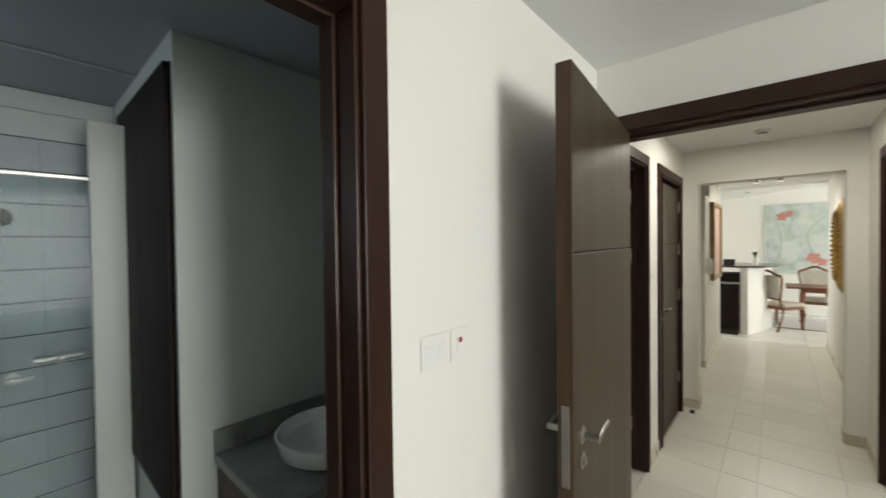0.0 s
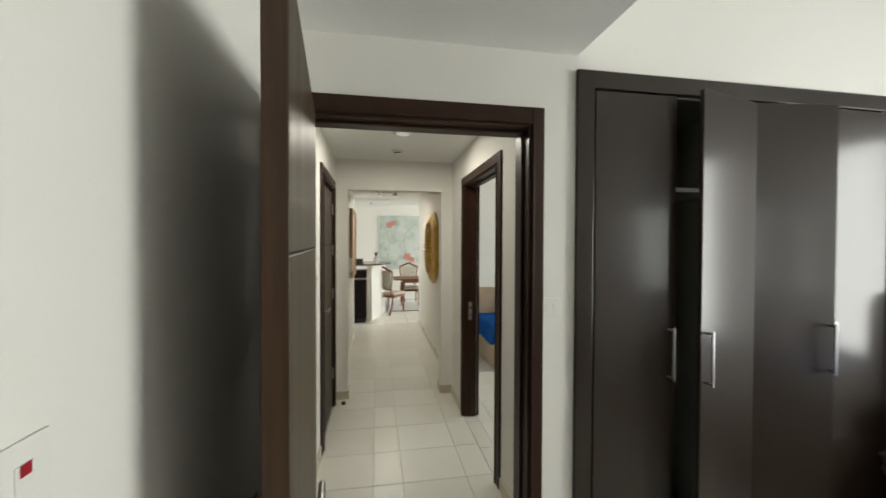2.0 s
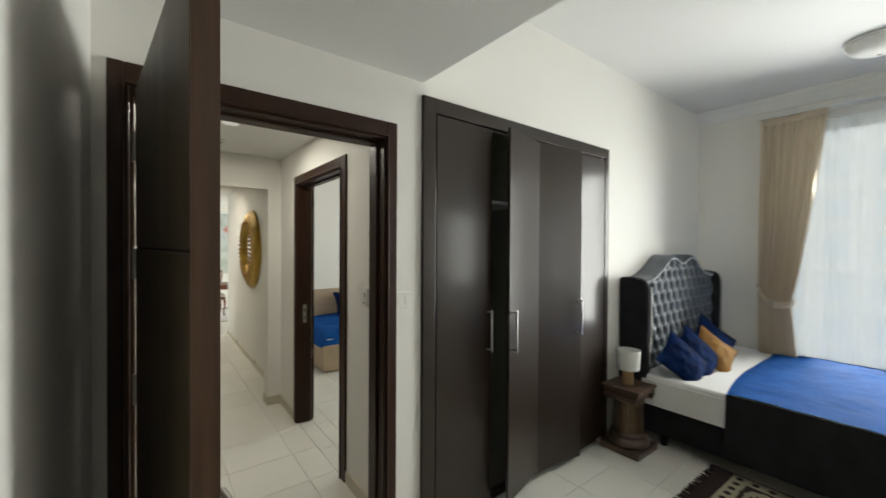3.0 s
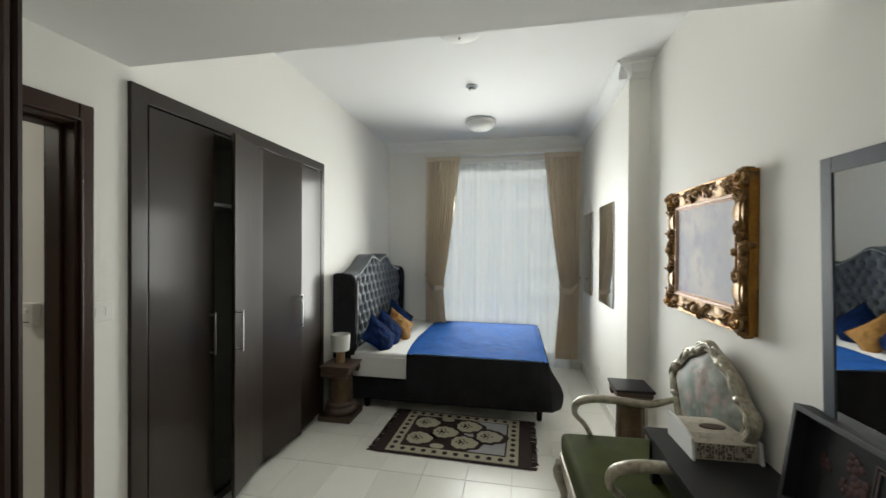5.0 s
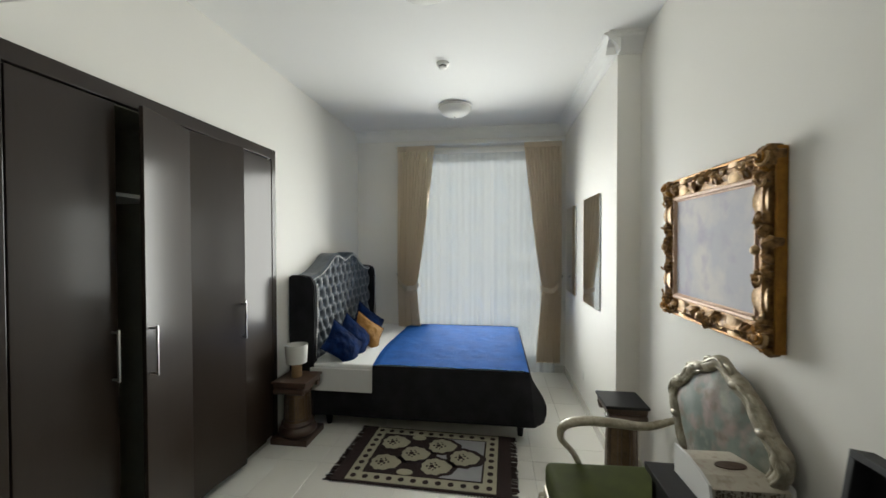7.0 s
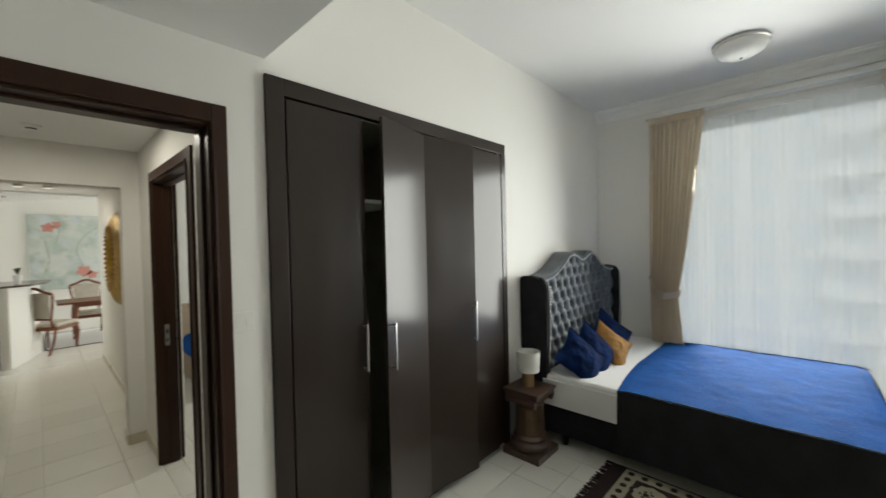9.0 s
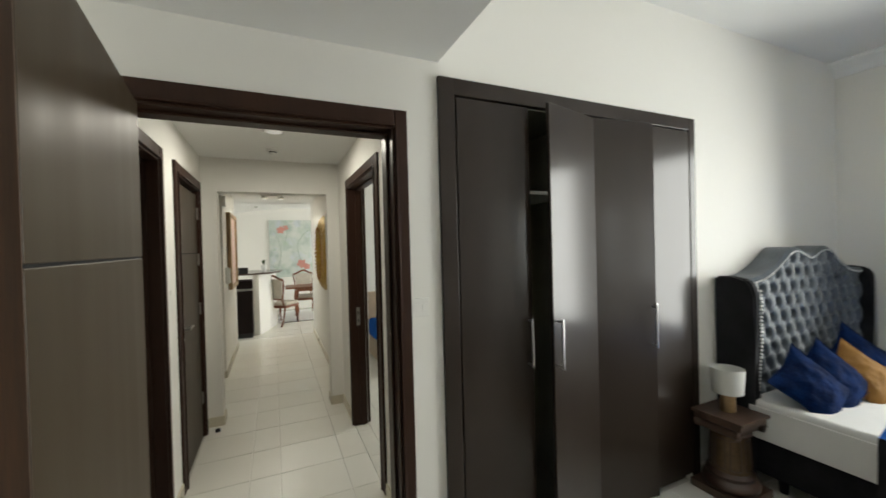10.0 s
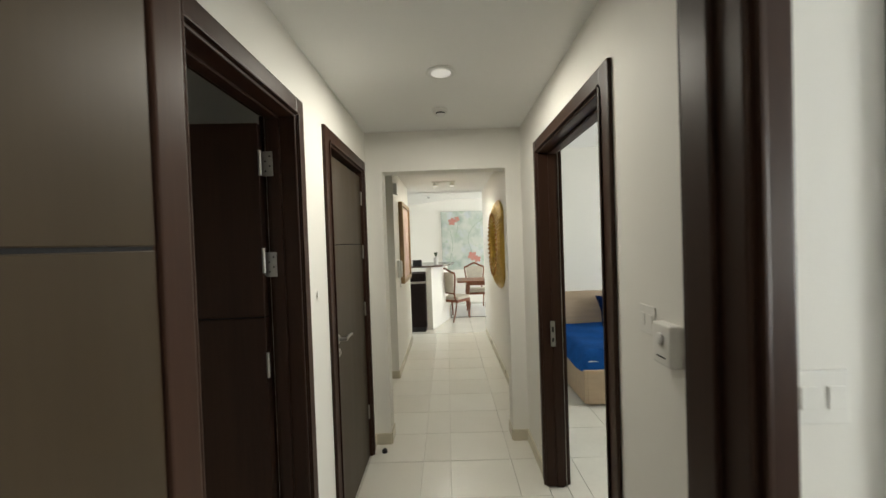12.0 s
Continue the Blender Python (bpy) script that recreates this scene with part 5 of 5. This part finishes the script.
e = thing("downlight", -.03, 3.30, LOW, 0, "round white flush ceiling light in the corridor", "ceiling lamp")
part("trim_ring", lathe([(.075, 0), (.078, -.006), (.066, -.012), (.055, -.008)], 32), M_WHITEP, e, "", True)
part("lens", lathe([(.054, -.004), (.050, -.010), (.03, -.013)], 28), M_LENS, e, "lit frosted lens", True)
e = thing("ceiling_sensor", -.35, 8.6, LOW, 0, "small dark ceiling sensor", "sensor")
part("body", lathe([(.03, 0), (.028, -.02), (.01, -.03)], 14), M_CHROME, e, "", True)
e = thing("door_stop", -.553, 4.185, 0, 0, "small black rubber door stop on the tiles", "door stop")
part("body", lathe([(.020, 0), (.020, .018), (.014, .026), (.004, .028)], 16), M_RUBBER, e, "", True)
e = thing("door_stop", -.30, 1.00, 0, 0, "black rubber door stop by the open door", "door stop")
part("body", lathe([(.022, 0), (.022, .018), (.014, .03), (.004, .032)], 16), M_RUBBER, e, "", True)

e = thing("strike_plate", CE + .05, 3.717, .90, 0, "steel strike plate set in the dark door lining", "strike plate")
part("plate", bevelled(boxes((-.014, .014, -.006, -.0005, 0, .16)), .001), M_CHROME, e)
part("slot", boxes((-.006, .006, -.0068, -.0055, .03, .055)), M_RUBBER, e)
part("slot", boxes((-.006, .006, -.0068, -.0055, .09, .125)), M_RUBBER, e)
for z in (.28, 1.46, 1.87):
    e = thing("hinge_plate", -.745, 2.884, z, 0, "steel hinge leaf screwed to the dark door lining", "hinge", "hinges of the store door")
    part("plate", bevelled(boxes((-.035, .020, -.004, -.0005, 0, .10)), .001), M_CHROME, e)
    for sx, sz in ((-.01, .02), (.008, .04), (-.01, .06), (.008, .08)):
        part("screw", lathe([(.004, 0), (.003, .0012)], 8), M_RUBBER, e).matrix_basis = pose(sx, -.004, sz, 90, 0, 0)

# second bedroom
e = thing("single_bed", 1.2, 4.85, 0, 0, "pale beech bed with a bright blue blanket", "bed")
part("side_board", bevelled(boxes((0, .03, 0, 1.29, .03, .34)), .006), M_BEECH, e)
part("foot_board", bevelled(boxes((.03, 1.5, 0, .03, .03, .34)), .006), M_BEECH, e)
part("plinth", boxes((.05, 1.45, .05, 1.28, 0, .30)), M_BEECH, e)
part("headboard", bevelled(boxes((-.03, 1.55, 1.29, 1.345, 0, .90)), .01), M_BEECH, e)


def spread(u, v):
    x, y = -.02 + 1.50 * u, .02 + 1.26 * v
    z = .50 + .02 * noise.noise(Vector((x * 3, y * 3, 2)))
    d = min(x + .02, y - .02)
    if d < .12:
        z -= .17 * (1 - max(0, d) / .12) ** 2
    return Vector((x, y, z))


part("mattress", bevelled(boxes((.04, 1.44, .05, 1.28, .28, .42)), .03, 3), M_SHEET, e, "", True)
part("blanket", sheet(spread, 40, 40), M_BLUE, e, "bright blue blanket with soft folds", True)
cushion(2.0, 5.98, .68, -25, 0, 5, .42, .38, M_NAVY, "navy cushion against the beech headboard")["group"] = "cushions on the beech bed"

# ---- bathroom ----
M_BTILE = paint("grey_wall_tile", (.42, .46, .47), .75, .06, 3, .03, 60, spec=.15)
M_BWALL = paint("bathroom_wall", (.50, .53, .50), .45, .04, 2, .03, 90)
M_JOINT = paint("dark_grout", (.12, .13, .13), .8, .05, 6, .05, 60)
# darker than the wall paint: the ceiling's dimness is put into its colour
M_BCEIL = paint("shaded_bathroom_ceiling", (.26, .29, .31), .6, .04, 2, .03, 90)
M_STONEB = paint("grey_stone_top", (.20, .21, .20), .3, .2, 10, .04, 80)
M_PORC = flat("porcelain", (.72, .74, .72), .12)
M_SCREEN = flat("shower_glass", (.90, .95, .95), .0, trans=1.0)
M_SCREEN.node_tree.nodes["Principled BSDF"].inputs["IOR"].default_value = 1.12
BW = -2.78
structure("wall_bathroom", boxes((BW - .12, BW, -1.05, 1.935, 0, 2.4), (BW, -2.35, -1.17, -1.05, 0, 2.4), (-1.65, W - .12, -1.17, -1.05, 0, 2.4), (-2.35, -1.65, -1.17, -1.05, 0, 1.6), (-2.35, -1.65, -1.17, -1.05, 2.2, 2.4),
                                 (BW, W - .12, 1.80, 1.935, 0, 2.4), (BW, -1.60, .415, 1.80, 0, 2.4)), M_BWALL)
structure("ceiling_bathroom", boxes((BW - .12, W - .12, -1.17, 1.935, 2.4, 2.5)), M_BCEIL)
bm = boxes((BW + .002, BW + .03, -1.04, .41, 2.30, 2.395))
structure("trim_bathroom", bm, M_BWALL)
structure("wall_joints", boxes((BW, BW + .0022, -1.04, .41, .02, 2.17)), M_JOINT, "dark grout behind the wall tiles")
e = thing("vanity", -1.60, .52, 0, 0, "bathroom vanity with grey stone top and white round basin", "vanity")
part("counter", bevelled(boxes((.002, .52, 0, 1.27, .775, .81)), .004), M_STONEB, e, "grey stone counter")
part("backsplash", bevelled(boxes((.002, .022, 0, 1.27, .812, .90)), .003), M_STONEB, e)
part("cabinet", bevelled(boxes((.004, .47, .01, 1.27, .25, .773)), .004), M_WOOD, e)
basin = lathe([(.08, .862), (.15, .865), (.185, .89), (.200, .945), (.203, .955), (.193, .955), (.180, .91), (.13, .885), (.02, .880)], 36)
part("basin", basin, M_PORC, e, "white round basin", True).matrix_basis = pose(.33, .31, -.050)
e = thing("wall_cabinet", -2.08, .414, .60, 0, "tall dark brown wall cabinet in the bathroom", "cabinet")
part("body", bevelled(boxes((-.46, .46, -.006, -.001, 0, 1.69)), .002), M_APPL, e)
part("door", bevelled(boxes((-.456, -.002, -.024, -.008, .004, 1.686)), .003), M_APPL, e)
part("door", bevelled(boxes((.002, .456, -.024, -.008, .004, 1.686)), .003), M_APPL, e)
e = thing("shower_screen", -2.35, -.30, 0, 0, "glass shower screen with a steel top rail", "shower screen")
part("glass", boxes((-.004, .004, -.74, .56, .02, 1.92)), M_SCREEN, e)
part("top_rail", bevelled(boxes((-.010, .010, -.74, .56, 1.92, 1.937)), .003), M_CHROME, e)
part("post", bevelled(boxes((-.015, .015, .56, .70, 0, 2.2)), .004), M_BWALL, e, "pale grey upright panel")
e = thing("shower_mixer", BW, .17, 1.05, 0, "chrome bar shower mixer on the tiled wall", "tap")
part("body", tube([(.05, -.09, 0), (.05, .09, 0)], .018, 14), M_CHROME, e, "", True)
part("spout", tube([(.05, 0, 0), (.12, 0, -.01)], .012, 10), M_CHROME, e, "", True)
for y in (-.07, .07):
    part("union", tube([(0, y, 0), (.05, y, 0)], .014, 10), M_CHROME, e, "", True)

e = thing("hand_shower", BW, -.075, .97, 0, "chrome hand shower with a dark head on a riser rail", "shower")
part("riser", tube([(.045, 0, 0), (.045, 0, .92)], .010, 12), M_CHROME, e, "", True)
for z in (.02, .90):
    part("bracket", tube([(0, 0, z), (.045, 0, z)], .012, 10), M_CHROME, e, "", True)
part("slider", tube([(.045, -.012, .70), (.045, .03, .70)], .018, 12), M_CHROME, e, "", True)
part("handle", tube([(.06, .03, .58), (.07, .035, .70), (.085, .05, .78)], .011, 10), M_CHROME, e, "", True)
hd = part("head", lathe([(.012, -.02), (.045, -.008), (.048, .006), (.040, .010)], 20), M_RUBBER, e, "dark round shower head", True)
hd.matrix_basis = pose(.10, .055, .79, 0, 70, 20)
e = thing("shower_valve", BW, .005, .97, 0, "small chrome valve with a flat lever on the tiles", "tap")
part("rose", lathe([(.032, 0), (.030, .012), (.014, .016), (.014, .045)], 20), M_CHROME, e, "", True).matrix_basis = pose(0, 0, 0, 0, 90, 0)
part("lever", bevelled(boxes((.045, .058, -.02, .075, -.008, .008)), .003), M_CHROME, e)
structure("ceiling_track", boxes((-2.175, -2.155, -1.04, .41, 2.392, 2.3985)), M_CHROME, "thin pale metal strip on the bathroom ceiling")

# ---- outside ----
M_FACADE = paint("facade_render", (.62, .62, .60), .8, .08, .4, .05, 6)
M_DARKG = flat("dark_glazing", (.30, .38, .46), .4)
structure("ground", boxes((5.2, 400, -300, 300, -18.2, -18)), M_GROUT, "distant pale paved ground")
tower = thing("apartment_building", 46, 2, -18, 0, "pale apartment tower with rows of windows and balconies", "building")
part("wall", boxes((0, 12, -16, 14, 0, 62)), M_FACADE, tower)
bm = bmesh.new()
box(bm, -.10, -.02, -.75, .75, 0, 1.9)
firstw = None
for fl in range(14):
    for k in range(10):
        if firstw is None:
            o = part("window", bm, M_DARKG, tower)
            firstw = o.data
        else:
            o = new("window", firstw)
            o.parent = tower
        o.matrix_basis = pose(0, -14.2 + k * 2.95, 5 + fl * 3.4)
for fl in range(14):
    part("slab_band", boxes((-.22, -.02, -16, 14, 3.9 + fl * 3.4, 4.25 + fl * 3.4)), M_FACADE, tower)
    part("balcony", boxes((-1.4, -.23, -6.8, -3.6, 3.9 + fl * 3.4, 4.9 + fl * 3.4)), M_FACADE, tower)

# ---- skirting and tiles ----
sk, h = .012, .085


def skirting(name, *dims):
    structure(name, boxes(*[(a, b, c, d, 0, h) for a, b, c, d in dims]), M_SKIRT)


skirting("baseboard_corridor", (CE - sk, CE, 3.82, 4.31), (CE - sk, CE, N + .16, 2.67), (.445, CE - sk, 4.31 - sk, 4.31), (CW, -.52, 4.31 - sk, 4.31), (CW, CW + sk, 4.23, 4.31 - sk),
         (CW, CW + sk, 2.99, 3.26), (-1.08, -.64, 5.77 - sk, 5.77), (-.64, -.64 + sk, 5.77, 7.45), (.60 - sk, .60, 4.47, 7.9), (-.52 - sk + .012, -.52 + sk, 4.31, 4.47), (.445 - sk, .445, 4.31, 4.47))
structure("baseboard_bedroom", boxes(*[(a, b, c, d, 0, h) for a, b, c, d in ((.505, .65, N - sk, N), (2.50, 4.44, N - sk, N), (W, 2.42, S, S + sk), (2.43, 4.44, -.74, -.74 + sk), (2.42 - sk, 2.42, S + sk, -.74),
                                                                     (E - sk, E, WIN1, N - sk), (E - sk, E, -.74 + sk, WIN0), (W, W + sk, .585, N))]), M_TILE)

M_TILEP, _t, _b = nodes_of("glazed_floor_tile")
_n, _l = _t.nodes, _t.links
_oi, _co, _no, _rp, _mx = _n.new("ShaderNodeObjectInfo"), _n.new("ShaderNodeTexCoord"), _n.new("ShaderNodeTexNoise"), _n.new("ShaderNodeValToRGB"), _n.new("ShaderNodeMix")
_no.inputs["Scale"].default_value, _no.inputs["Detail"].default_value = 5, 6
_mx.inputs[0].default_value = .55
_rp.color_ramp.elements[0].color, _rp.color_ramp.elements[1].color = (.75, .73, .66, 1), (.795, .78, .715, 1)
_rp.color_ramp.elements[0].position, _rp.color_ramp.elements[1].position = .25, .75
_l.new(_co.outputs["Object"], _no.inputs[0]), _l.new(_no.outputs[0], _mx.inputs[2]), _l.new(_oi.outputs["Random"], _mx.inputs[3])
_l.new(_mx.outputs[0], _rp.inputs[0]), _l.new(_rp.outputs[0], _b.inputs["Base Color"])
_b.inputs["Roughness"].default_value = .28


def tile_mesh(w, l, th=.012, mat=None, g=.0012, k=.0012):
    bm = bmesh.new()
    c = .003
    lo = [(k, g), (w - k, g), (w - k, l - g), (k, l - g)]
    hi = [(k + c, g + c), (w - k - c, g + c), (w - k - c, l - g - c), (k + c, l - g - c)]
    a = [bm.verts.new((x, y, -th)) for x, y in lo]
    m_ = [bm.verts.new((x, y, -.0015)) for x, y in lo]
    b = [bm.verts.new((x, y, 0)) for x, y in hi]
    bm.faces.new(b)
    for i in range(4):
        j = (i + 1) % 4
        bm.faces.new((a[i], a[j], m_[j], m_[i])), bm.faces.new((m_[i], m_[j], b[j], b[i]))
    me = bpy.data.meshes.new("tile")
    bm.to_mesh(me)
    bm.free()
    me.materials.append(mat or M_TILEP)
    return me


def cells(lines):
    return [(a, b) for a, b in zip(lines, lines[1:]) if b - a > .03]


floor_ob = bpy.data.objects["floor"]
meshes = {}


def lay(xs, ys, far=False):
    for xa, xb in cells(xs):
        for ya, yb in cells(ys):
            key = (round(xb - xa, 3), round(yb - ya, 3))
            if key not in meshes:
                meshes[key] = tile_mesh(*key)
            o = new("tile", meshes[key])
            o.parent = floor_ob
            o.matrix_basis = pose(xa, ya, .0)


def steps(a, b, origin, pitch):
    k = math.ceil((a - origin) / pitch - 1e-6)
    out = [a]
    while origin + k * pitch < b - .02:
        if origin + k * pitch > a + .02:
            out.append(origin + k * pitch)
        k += 1
    return out + [b]


P = .43
lay(steps(W, 2.42, 1.77, P), steps(S, N, .155, .31))
lay(steps(2.42, 4.46, 1.77, P), steps(-.74, N, .155, .31))
lay([CW, -.252, -.055, .378, CE], steps(N, 4.45, 4.45, .40))
lay([-1.08, -.685, -.252, -.055, .378, .60], steps(4.45, 7.9, 4.45, .40))
bm = bmesh.new()
for xs, ys in (((-4.4, 4.4), (7.9, 11.2)), ((CE + .12, 4.1), (N + .15, 6.2)), ((BW, W - .12), (-1.05, 1.8)), ((-4.4, -1.2), (7.45, 7.9)), ((CE, CE + .12), (2.78, 3.72)), ((W - .12, W), (-.42, .48)), ((-2.6, CW), (2.04, 4.2))):
    for xa, xb in cells(steps(*xs, .378, P)):
        for ya, yb in cells(steps(*ys, 4.474, P)):
            box(bm, xa + .002, xb - .002, ya + .002, yb - .002, -.011, 0)
part("tiles_beyond", bm, M_TILE, floor_ob, kind="stuff")
# bathroom wall tiles
wall_b = bpy.data.objects["wall_bathroom"]
me = tile_mesh(.29, .165, .006, mat=M_BTILE, g=.003, k=.0006)
for i in range(5):
    for j in range(13):
        o = new("tile", me)
        o.parent = wall_b
        o.matrix_basis = pose(BW + .006, -1.04 + i * .29, .02 + j * .165) @ Matrix(((0, 0, 1, 0), (1, 0, 0, 0), (0, 1, 0, 0), (0, 0, 0, 1)))
